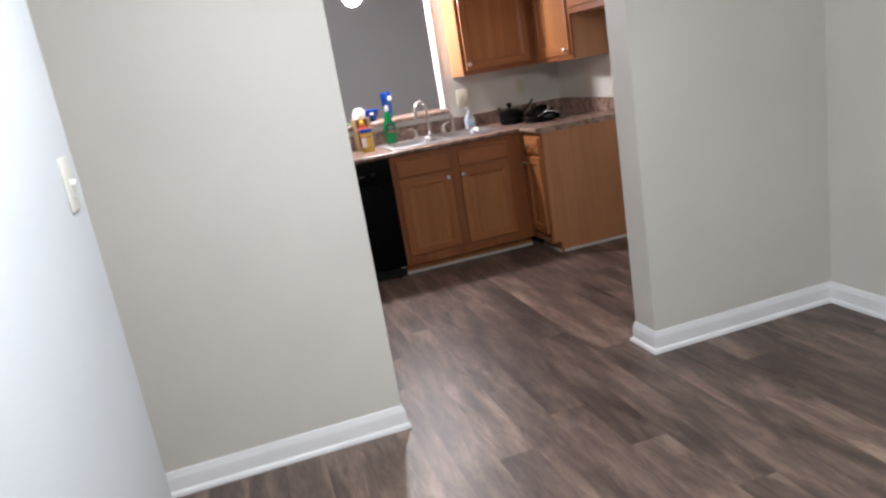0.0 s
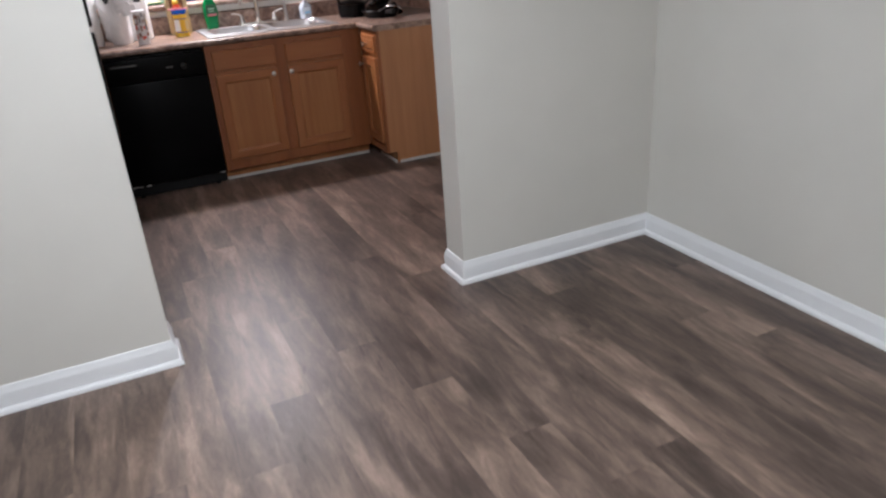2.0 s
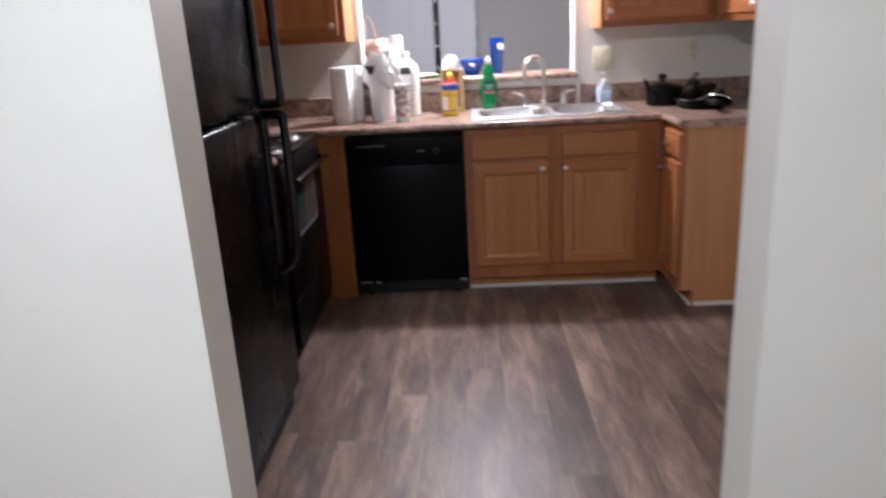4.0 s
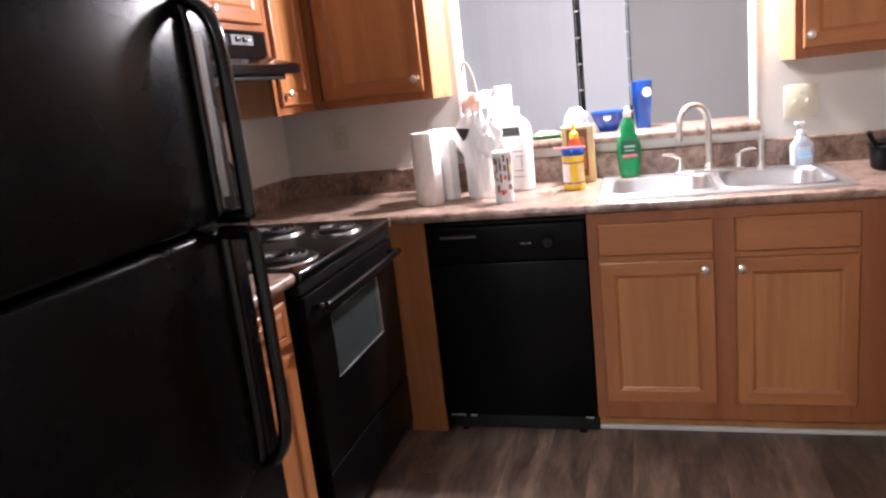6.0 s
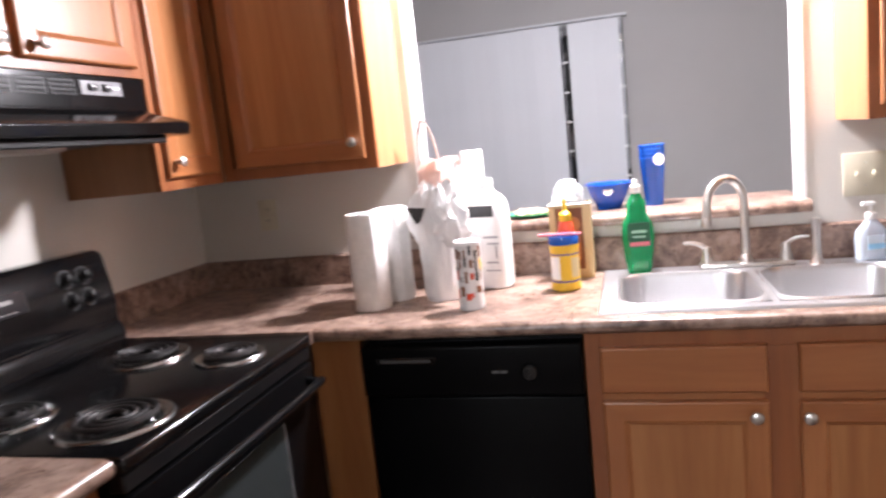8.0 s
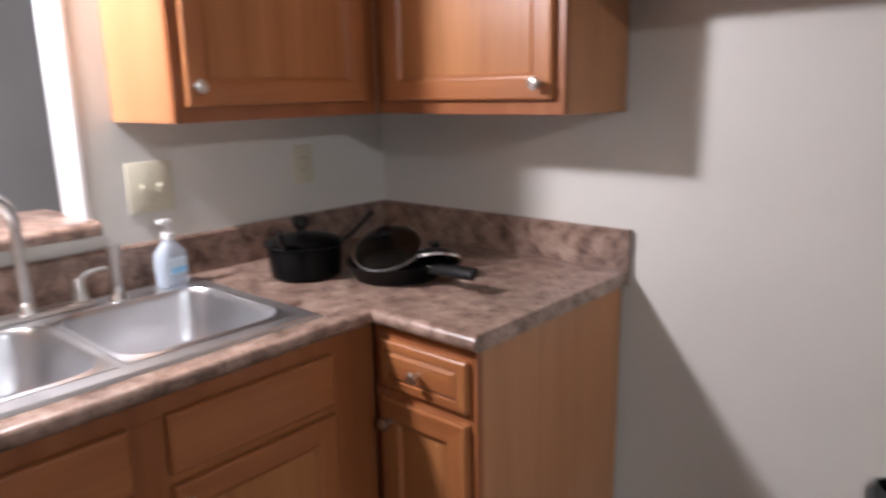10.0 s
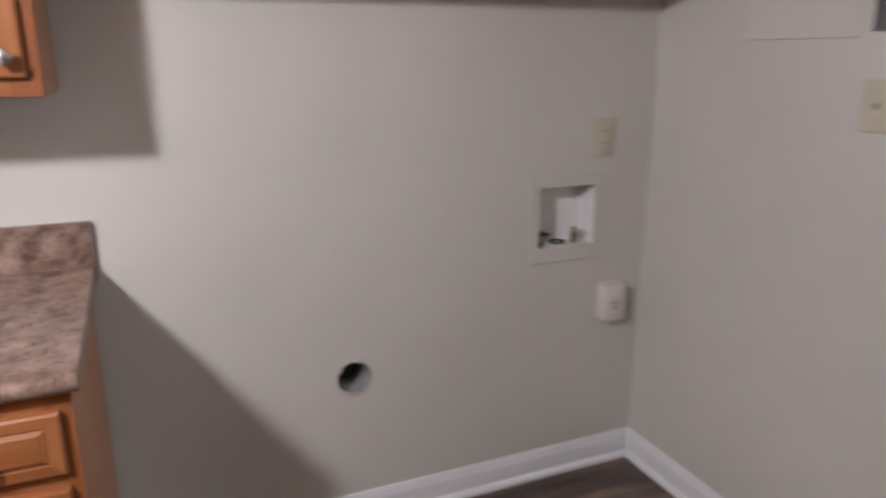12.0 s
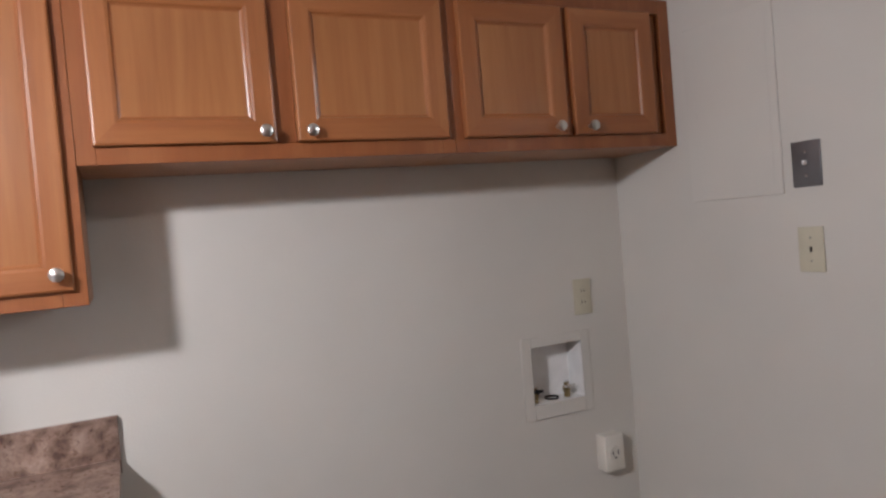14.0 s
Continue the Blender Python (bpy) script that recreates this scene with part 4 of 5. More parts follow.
jg = thing("bleach_jug", 0.305, 0.430, WT, -12, "white plastic jug with dark label band behind bag", "jug")
part("bottle", rounded_body([(0.0, 0.060, 0.046), (0.006, 0.066, 0.052), (0.20, 0.067, 0.052), (0.245, 0.066, 0.051), (0.275, 0.060, 0.046), (0.296, 0.044, 0.035), (0.308, 0.026, 0.023), (0.322, 0.021, 0.021)], 0.75), WHITE, jg)
part("cap", lathe(bmesh.new(), [(0.023, 0.318), (0.024, 0.320), (0.024, 0.345), (0.022, 0.348), (0, 0.348)], 0, 0, 0, 24), WHITE, jg)
part("label_band", boxes((-0.058, 0.040, -0.0538, -0.0522, 0.232, 0.268), r=0.0005), INK, jg, "dark printed label band")
for z0, z1, x0, x1 in ((0.165, 0.171, 0.0, 0.05), (0.145, 0.150, 0.012, 0.05), (0.100, 0.140, 0.038, 0.042), (0.085, 0.090, 0.005, 0.045), (0.060, 0.064, 0.0, 0.05)):
    part("label_line", boxes((x0, x1, -0.0532, -0.0522, z0, z1)), GREYINK, jg)

# a bag slumped round a white tub, and a second bag bundled behind it
bg = thing("shopping_bag", 0.178, 0.300, WT, 0, "crumpled white plastic shopping bag with dark print", "bag")


def film_sleeve(prof, n, seed, rough, lift):
    """A creased open sleeve of film through ellipses (height, half width, half depth, shift)."""
    bm = bmesh.new()
    rg = [[bm.verts.new((w * math.cos(2 * math.pi * k / n) + sx, d * math.sin(2 * math.pi * k / n), z)) for k in range(n)] for z, w, d, sx in prof]
    for a, b in zip(rg, rg[1:]):
        for k in range(n):
            j = (k + 1) % n
            bm.faces.new((a[k], a[j], b[j], b[k]))
    bm.faces.new(rg[0][::-1])
    bmesh.ops.subdivide_edges(bm, edges=bm.edges[:], cuts=1, use_grid_fill=True)
    top = prof[-1][0]
    for v in bm.verts:
        t = min(1, v.co.z / 0.05)
        p = Vector((math.atan2(v.co.y, v.co.x) * 1.6, v.co.z * 9, seed))
        k = 1 + t * rough * (noise.noise(p * 1.3) + 0.6 * noise.noise(p * 3.7) + 0.35 * noise.noise(p * 9.0))
        v.co.x *= k
        v.co.y *= k
        v.co += t * rough * 0.06 * Vector((noise.noise(v.co * 40), noise.noise(v.co * 40 + Vector((5, 5, 5))), 0))
        if v.co.z > top * 0.7:
            v.co.z += lift * noise.noise(p * 2.2 + Vector((4, 1, 0)))
    return bm


part("bag_body", film_sleeve([(0.0, 0.058, 0.055, 0), (0.02, 0.062, 0.060, 0), (0.10, 0.064, 0.061, 0), (0.175, 0.066, 0.062, 0), (0.20, 0.080, 0.064, -0.004), (0.24, 0.090, 0.064, -0.008), (0.285, 0.088, 0.060, -0.004), (0.32, 0.074, 0.048, 0.008), (0.345, 0.056, 0.036, 0.018)], 44, 2.0, 0.11, 0.035), FILM, bg)
part("bag_fold", film_sleeve([(0.165, 0.020, 0.010, 0.060), (0.19, 0.044, 0.020, 0.060), (0.225, 0.056, 0.026, 0.055), (0.265, 0.048, 0.024, 0.045), (0.30, 0.032, 0.016, 0.040)], 28, 6.0, 0.24, 0.03), FILM, bg).location.y = -0.058
for px, pz, w, hgt in ((-0.050, 0.268, 0.030, 0.026),):
    bm = bmesh.new()
    vs = [bm.verts.new(p) for p in ((px - w, -0.060, pz + hgt), (px + w, -0.071, pz + hgt * 0.8), (px + w * 0.5, -0.073, pz - hgt * 0.6), (px, -0.073, pz - hgt))]
    bm.faces.new(vs)
    top = bmesh.ops.extrude_face_region(bm, geom=bm.faces[:])
    for v in [g for g in top["geom"] if isinstance(g, bmesh.types.BMVert)]:
        v.co.y -= 0.0015
    bmesh.ops.recalc_face_normals(bm, faces=bm.faces[:])
    part("print_patch", bm, INK, bg, "dark triangular print")

b2 = thing("grocery_bag", 0.165, 0.505, WT, 0, "pinkish plastic grocery bag with raised loop handle", "bag")
part("bag_body", film_sleeve([(0.0, 0.060, 0.045, 0), (0.03, 0.075, 0.058, 0), (0.14, 0.080, 0.060, 0), (0.24, 0.082, 0.058, 0.0), (0.31, 0.082, 0.054, 0.0), (0.36, 0.080, 0.048, 0.0), (0.395, 0.076, 0.040, 0.0)], 44, 9.0, 0.14, 0.035), FILM, b2)
part("wrapper", crumple(crumple(lathe(bmesh.new(), [(0, 0.30), (0.050, 0.305), (0.068, 0.345), (0.070, 0.385), (0.056, 0.412), (0.03, 0.424), (0, 0.427)], -0.022, -0.012, 0, 36, "z", 0.72), 0.026, 20, 3.3), 0.012, 55, 1.3), ink("pinkish_film", (0.62, 0.42, 0.36), 0.45), b2, "pinkish brown wrapper inside the bag")
part("white_box", boxes((0.055, 0.122, -0.020, 0.020, 0.10, 0.440), r=0.005, seg=2), WHITE, b2, "white carton standing in the bag")
part("bag_handle", tube(bmesh.new(), curve_pts([(-0.085, 0.01, 0.37), (-0.088, 0.0, 0.46), (-0.076, -0.01, 0.535), (-0.058, -0.012, 0.548), (-0.036, -0.008, 0.50), (-0.022, 0.01, 0.40)], 6), 0.009, 8, True, 0.35), ink("handle_film", (0.60, 0.50, 0.46), 0.4), b2)

# yellow jar with a blue lid
jr = thing("yellow_jar", 0.545, 0.345, WT, 0, "yellow plastic jar with blue lid", "jar")
part("body", lathe(bmesh.new(), [(0, 0), (0.041, 0), (0.0445, 0.004), (0.0445, 0.02), (0.0430, 0.024), (0.0430, 0.125), (0.0445, 0.129), (0.0440, 0.137), (0.040, 0.142)], 0, 0, 0, 36), YEL, jr)
part("lid", lathe(bmesh.new(), [(0.041, 0.138), (0.0445, 0.139), (0.0450, 0.142), (0.0450, 0.163), (0.043, 0.166), (0, 0.166)], 0, 0, 0, 36), BLUE, jr)
patch(jr, "paper_label", 0.0433, -165, -105, 0.035, 0.105, WHITE, "white label strip")
patch(jr, "paper_label", 0.0433, -60, -15, 0.040, 0.100, CARD, "cream label strip")
patch(jr, "label_line", 0.0436, -190, 10, 0.026, 0.032, NAVY, "navy line round the base")
patch(jr, "label_line", 0.0436, -190, 10, 0.108, 0.113, NAVY, "navy line under the lid")
single("plastic_straw", tube(bmesh.new(), [(0.475, 0.318, WT + 0.171), (0.60, 0.312, WT + 0.171)], 0.0045, 8), PINK, "pink plastic stick lying across the jar", "stick", smooth=True)

# squeeze bottle and carton
sq = thing("squeeze_bottle", 0.545, 0.455, WT, 0, "red squeeze bottle with yellow nozzle", "bottle")
part("body", lathe(bmesh.new(), [(0, 0), (0.026, 0), (0.028, 0.004), (0.028, 0.155), (0.022, 0.185), (0.018, 0.195)], 0, 0, 0, 28), RED, sq)
part("nozzle", lathe(bmesh.new(), [(0.019, 0.193), (0.020, 0.196), (0.019, 0.215), (0.008, 0.225), (0.005, 0.262), (0, 0.264)], 0, 0, 0, 24), YEL, sq)
ct = thing("carton", 0.556, 0.535, WT, 0, "cream and brown cardboard carton stuffed with plastic film", "carton")
CH = 0.240
part("box_side", boxes((-0.066, 0.066, -0.045, -0.042, 0, CH), (-0.066, 0.066, 0.042, 0.045, 0, CH), (-0.066, -0.063, -0.042, 0.042, 0, CH), (0.063, 0.066, -0.042, 0.042, 0, CH), (-0.063, 0.063, -0.042, 0.042, 0, 0.003)), CARD, ct, smooth=False)
part("picture_panel", boxes((-0.045, 0.040, -0.0468, -0.0452, 0.03, CH - 0.012)), CARDB, ct, "brown printed picture")
bm = lathe(bmesh.new(), [(0, 0), (0.026, 0), (0.026, 0.001), (0, 0.0012)], 0.006, -0.0470, 0.175, 20, "y")
box(bm, -0.016, 0.030, -0.0481, -0.0471, 0.060, 0.135, r=0.0003)
part("picture_figure", bm, worn("carton_orange", (0.55, 0.22, 0.07), 0.5), ct, "orange shapes on the picture")
part("flap", boxes((-0.067, 0.067, -0.075, -0.043, CH, CH + 0.0025)), FILM, ct, "pale folded flap")
bm = bmesh.new()
bmesh.ops.create_icosphere(bm, subdivisions=4, radius=0.056)
bmesh.ops.scale(bm, verts=bm.verts[:], vec=(1.02, 0.62, 1.05))
crumple(bm, 0.024, 18, 1.4)
crumple(bm, 0.010, 55, 2.4)
bmesh.ops.translate(bm, verts=bm.verts[:], vec=(-0.004, 0, CH + 0.022))
part("film_wad", bm, worn("bluish_film", (0.66, 0.71, 0.78), 0.22), ct, "bluish white plastic film")

# dish soap
ds = thing("dish_soap_bottle", 0.762, 0.500, WT + RIM, 8, "green dish soap bottle with white cap", "bottle")
bm = bmesh.new()
lv = [(0.0, 0.034, 0.021), (0.006, 0.038, 0.025), (0.05, 0.044, 0.027), (0.11, 0.050, 0.028), (0.155, 0.046, 0.026), (0.185, 0.031, 0.022), (0.205, 0.030, 0.021), (0.225, 0.027, 0.020), (0.245, 0.016, 0.015), (0.252, 0.0145, 0.0145)]
rg = [[bm.verts.new(p) for p in rounded(-w, w, -d, d, min(w, d) * 0.93, z)] for z, w, d in lv]
for a, b in zip(rg, rg[1:]):
    for k in range(len(a)):
        j = (k + 1) % len(a)
        bm.faces.new((a[k], a[j], b[j], b[k]))
bm.faces.new(rg[0][::-1])
bm.faces.new(rg[-1])
part("body", bm, GREEN, ds)
part("cap", lathe(bmesh.new(), [(0.0155, 0.250), (0.0165, 0.252), (0.0165, 0.272), (0.009, 0.276), (0.008, 0.290), (0.006, 0.293), (0, 0.293)], 0, 0, 0, 24), WHITE, ds)
part("front_label", boxes((-0.034, 0.034, -0.0300, -0.0285, 0.085, 0.160), r=0.0005), GLABEL, ds, "dark green printed label")
part("label_stripe", boxes((-0.030, 0.030, -0.0312, -0.0302, 0.088, 0.100)), PINK, ds, "pink label stripe")
part("label_text", boxes((-0.022, 0.022, -0.0312, -0.0302, 0.128, 0.137), (-0.020, 0.018, -0.0312, -0.0302, 0.113, 0.119)), worn("pale_green_ink", (0.35, 0.6, 0.45), 0.5), ds)

# hand soap
hs = thing("hand_soap_bottle", 1.418, 0.515, WT + RIM, 12, "clear pump bottle of pale blue hand soap", "bottle")
bm = bmesh.new()
lv = [(0.0, 0.037, 0.022), (0.004, 0.041, 0.025), (0.06, 0.044, 0.026), (0.085, 0.041, 0.024), (0.108, 0.022, 0.016), (0.116, 0.0135, 0.0135), (0.122, 0.0135, 0.0135)]
rg = [[bm.verts.new(p) for p in rounded(-w, w, -d, d, min(w, d) * 0.9, z)] for z, w, d in lv]
for a, b in zip(rg, rg[1:]):
    for k in range(len(a)):
        j = (k + 1) % len(a)
        bm.faces.new((a[k], a[j], b[j], b[k]))
bm.faces.new(rg[0][::-1])
bm.faces.new(rg[-1])
part("body", bm, CLEARP, hs)
part("front_label", boxes((-0.024, 0.024, -0.0285, -0.0268, 0.032, 0.074), r=0.0005), worn("label_pale", (0.62, 0.72, 0.80), 0.4), hs, "pale label")
part("label_band", boxes((-0.024, 0.024, -0.0296, -0.0287, 0.034, 0.050), r=0.0003), AQUA, hs, "aqua wave on the label")
p = part("pump", lathe(bmesh.new(), [(0.0145, 0.118), (0.0155, 0.120), (0.0155, 0.136), (0.006, 0.140), (0.005, 0.160), (0, 0.160)], 0, 0, 0, 20), WHITE, hs)
part("pump_head", boxes((-0.026, 0.012, -0.008, 0.008, 0.158, 0.170), r=0.004, seg=2), WHITE, p)

# ---- pot, pan and lid ----
POTM = worn("nonstick_black", (0.003, 0.003, 0.0034), 0.36, 0, 0.08, 14, gloss=0.11)
pt = thing("saucepan", 1.706, 0.336, WT, 0, "black saucepan with lid and raised handle", "saucepan")
part("pan_body", lathe(bmesh.new(), [(0, 0), (0.082, 0), (0.092, 0.008), (0.097, 0.05), (0.098, 0.086), (0.108, 0.091), (0.106, 0.095), (0.095, 0.090), (0.088, 0.010), (0, 0.008)], 0, 0, 0, 40), POTM, pt)
ld = part("lid", lathe(bmesh.new(), [(0.098, 0.094), (0.098, 0.097), (0.075, 0.108), (0.030, 0.116), (0, 0.117)], 0, 0, 0, 40), POTM, pt, "black domed lid")
part("lid_knob", lathe(bmesh.new(), [(0, 0.117), (0.012, 0.117), (0.010, 0.128), (0.021, 0.138), (0.022, 0.156), (0.016, 0.164), (0, 0.166)], -0.01, 0, 0, 20), BLACKM, ld)
part("handle", tube(bmesh.new(), curve_pts([(0.078, -0.050, 0.080), (0.100, -0.072, 0.105), (0.125, -0.105, 0.145), (0.138, -0.122, 0.168)], 6), [0.009] * 4 + [0.011] * 11 + [0.012] * 4, 12, True, 0.6), BLACKM, pt, "black plastic handle")
part("helper_handle", tube(bmesh.new(), curve_pts([(-0.080, -0.030, 0.082), (-0.094, -0.038, 0.100), (-0.112, -0.050, 0.128), (-0.120, -0.055, 0.142)], 5), [0.009] * 5 + [0.011] * 11, 12, True, 0.6), BLACKM, pt, "short black helper handle")
part("rivet", lathe(bmesh.new(), [(0, 0), (0.004, 0), (0.003, 0.003), (0, 0.004)], 0.0, 0.092, 0.075, 10, "y"), CHROME, pt)
fp2 = thing("frying_pan", 1.845, 0.129, WT, 0, "black nonstick frying pan on the worktop", "frying pan")
part("pan_body", lathe(bmesh.new(), [(0, 0), (0.100, 0), (0.110, 0.004), (0.131, 0.044), (0.137, 0.047), (0.135, 0.050), (0.128, 0.046), (0.106, 0.009), (0, 0.006)], 0, 0, 0, 48), POTM, fp2)
part("handle", tube(bmesh.new(), curve_pts([(-0.010, -0.122, 0.038), (-0.012, -0.165, 0.046), (-0.015, -0.225, 0.051), (-0.017, -0.276, 0.053)], 6), [0.013] * 4 + [0.015] * 6 + [0.018] * 6 + [0.018] * 3, 12, True, 0.6), BLACKM, fp2, "black plastic handle")
part("rivet", lathe(bmesh.new(), [(0, 0), (0.005, 0), (0.004, 0.003), (0, 0.004)], -0.013, -0.126, 0.048, 10), CHROME, fp2)
gl = thing("glass_lid", 1.840, 0.157, WT + 0.074, 0, "tilted glass pan lid with steel rim", "pan lid")
tiltm = Vector((-0.408, -0.17, 0.89)).to_track_quat("Z", "Y").to_matrix().to_4x4()
g = part("dome", lathe(bmesh.new(), [(0.0925, 0.0), (0.090, 0.008), (0.072, 0.020), (0.040, 0.028), (0, 0.031), (0, 0.028), (0.039, 0.025), (0.070, 0.017), (0.088, 0.006), (0.0905, 0.0)], 0, 0, 0, 48), clear("lid_glass", (0.72, 0.70, 0.68), 0.02, 1.22), gl)
rim = part("steel_rim", lathe(bmesh.new(), [(0.0922, -0.0025), (0.0955, -0.0025), (0.0962, 0.0), (0.0955, 0.0028), (0.0922, 0.0028), (0.0922, -0.0025)], 0, 0, 0, 56), worn("bright_rim", (0.80, 0.79, 0.77), 0.38, 1, 0.05, 20), gl, "shiny steel rim")
kn = part("lid_knob", lathe(bmesh.new(), [(0, 0.032), (0.013, 0.032), (0.011, 0.042), (0.024, 0.050), (0.023, 0.060), (0.012, 0.066), (0, 0.067)], 0, 0, 0, 20), BLACK, gl, "glossy black knob")
for o in (g, rim, kn):
    o.matrix_basis = tiltm
lk = thing("metal_lid", 1.905, 0.045, WT + 0.012, 0, "glossy black lid lying in the frying pan", "pan lid")
tilt2 = pose(0, 0, 0.030, -20, 22, 0)
for o in (part("dome", lathe(bmesh.new(), [(0.066, 0), (0.067, 0.004), (0.056, 0.018), (0.03, 0.028), (0, 0.031)], 0, 0, 0.002, 32), BLACK, lk),
          part("lid_knob", lathe(bmesh.new(), [(0, 0.030), (0.007, 0.031), (0.015, 0.041), (0.013, 0.050), (0, 0.053)], 0, 0, 0.002, 18), BLACK, lk),
          part("steel_rim", lathe(bmesh.new(), [(0.066, -0.002), (0.069, -0.002), (0.069, 0.004), (0.066, 0.004), (0.066, -0.002)], 0, 0, 0, 40), CHROME, lk, "thin steel rim")):
    o.matrix_basis = tilt2

# ---- on the ledge ----
LZ = PB + 0.04


def cup_stack(x, y):
    t = thing("cup_stack", x, y, LZ, 0, "stack of blue plastic tumblers on the ledge", "cups")
    for k in range(4):
        z = k * 0.014
        part("tumbler", lathe(bmesh.new(), [(0, 0.002 + z), (0.029, 0.0 + z), (0.030, 0.003 + z), (0.043, 0.160 + z), (0.0445, 0.162 + z), (0.0425, 0.163 + z), (0.029, 0.006 + z), (0, 0.005 + z)], 0, 0, 0, 32), BLUE, t)
    bm = lathe(bmesh.new(), [(0, 0), (0.020, 0), (0.020, 0.0012), (0, 0.0014)], 0, 0, 0, 24, "y")
    s = part("sticker", bm, WHITE, t, "round white price sticker")
    s.matrix_basis = Matrix.Translation((0.020, -0.0415, 0.155)) @ Matrix.Rotation(radians(25), 4, "Z") @ Matrix.Rotation(radians(-4), 4, "X")
    return t


cup_stack(0.825, 0.735)
bl = thing("plastic_bowl", 0.675, 0.735, LZ, 0, "blue plastic bowl on the ledge", "bowl")
part("bowl_body", lathe(bmesh.new(), [(0, 0.003), (0.038, 0), (0.040, 0.004), (0.062, 0.045), (0.074, 0.082), (0.079, 0.085), (0.078, 0.088), (0.071, 0.086), (0.058, 0.046), (0.037, 0.008), (0, 0.006)], 0, 0, 0, 40), ink("bowl_blue", (0.006, 0.060, 0.36), 0.20), bl)
bm = lathe(bmesh.new(), [(0, 0), (0.016, 0), (0.016, 0.0012), (0, 0.0014)], 0, 0, 0, 20, "y")
s = part("sticker", bm, WHITE, bl, "white price sticker")
s.matrix_basis = Matrix.Translation((0.0, -0.0705, 0.066)) @ Matrix.Rotation(radians(-28), 4, "X")
gp = thing("food_tray", 0.415, 0.665, LZ, 0, "green-edged plate of leftovers on the ledge", "plate")
part("plate", lathe(bmesh.new(), [(0, 0.002), (0.055, 0), (0.090, 0.010), (0.092, 0.013), (0.088, 0.013), (0.055, 0.004), (0, 0.005)], 0, 0, 0, 40), ink("green_melamine", (0.03, 0.30, 0.12), 0.35), gp)
bm = lathe(bmesh.new(), [(0, 0.004), (0.058, 0.006), (0.060, 0.016), (0.035, 0.026), (0, 0.028)], 0, 0, 0, 28)
part("crumpled_napkin", crumple(bm, 0.012, 30, 5.2), ink("stained_napkin", (0.46, 0.37, 0.27), 0.7), gp, "crumpled stained napkin")
part("scrap", crumple(boxes((0.0, 0.06, -0.045, -0.02, 0.012, 0.022), r=0.004), 0.005, 40, 1.1), CARD, gp, "brown food scrap")


# ---- plates, sockets, laundry fittings ----
def wall_plate(name, x, y, z, turn, w, h, mat, label, kind):
    """A cover plate with what it carries; its face looks along -y before the turn."""
    t = thing(name, x, y, z, turn, label, "wall plate")
    part("cover_plate", boxes((-w / 2, w / 2, -0.006, -0.0005, -h / 2, h / 2), r=0.0022, seg=2), mat, t)
    n = len(kind)
    for k, c in enumerate(kind):
        cx = (k - (n - 1) / 2) * 0.046
        if c == "s":
            part("toggle_frame", boxes((cx - 0.006, cx + 0.006, -0.0075, -0.006, -0.013, 0.013)), mat, t)
            part("toggle", boxes((cx - 0.004, cx + 0.004, -0.018, -0.006, -0.002, 0.009), r=0.0015), mat if mat is IVORY else WHITE, t)
        elif c == "o":
            for dz in (-0.0195, 0.0195):
                o = part("receptacle", boxes((cx - 0.016, cx + 0.016, -0.0085, -0.006, dz - 0.0135, dz + 0.0135), r=0.002), mat, t)
                part("slot", boxes((cx - 0.0075, cx - 0.0055, -0.0092, -0.0084, dz - 0.004, dz + 0.006), (cx + 0.0055, cx + 0.0075, -0.0092, -0.0084, dz - 0.004, dz + 0.006)), DARK, o)
        elif c == "j":
            part("jack", boxes((cx - 0.0035, cx + 0.0035, -0.0070, -0.005, -0.007, 0.007)), DARK, t)
    for dz in (-0.030, 0.030):
        part("screw", lathe(bmesh.new(), [(0, 0.0055), (0.0032, 0.006), (0.0025, 0.0075), (0, 0.008)], 0, 0, dz * (h / 0.115), 10, "y"), CHROME, t)
    return t


wall_plate("switch_plate", 1.432, YB, 1.170, 0, 0.122, 0.130, IVORY, "ivory double switch plate beside the pass-through", "ss")
wall_plate("outlet_plate", 1.925, YB, 1.185, 0, 0.072, 0.118, IVORY, "ivory outlet plate above the corner worktop", "o")
wall_plate("outlet_plate", -0.565, YB, 1.195, 0, 0.072, 0.115, IVORY, "ivory outlet plate in the stove corner", "o")
wall_plate("outlet_plate", XR, -1.811, 1.168, -90, 0.072, 0.122, IVORY, "ivory outlet plate above the washer box", "o")
wall_plate("switch_plate", 1.510, YK, 1.308, 180, 0.074, 0.118, IVORY, "ivory phone jack plate on the partition wall", "j")
wall_plate("switch_plate", 1.508, YK, 1.530, 180, 0.084, 0.118, worn("grey_steel_plate", (0.20, 0.20, 0.21), 0.38, 0.7), "grey steel switch plate with pale toggle", "s")
wall_plate("switch_plate", XLL, -3.155, 1.324, 90, 0.074, 0.118, worn("pale_ivory", (0.56, 0.56, 0.50), 0.5), "ivory switch plate near the end of a pale wall", "s")

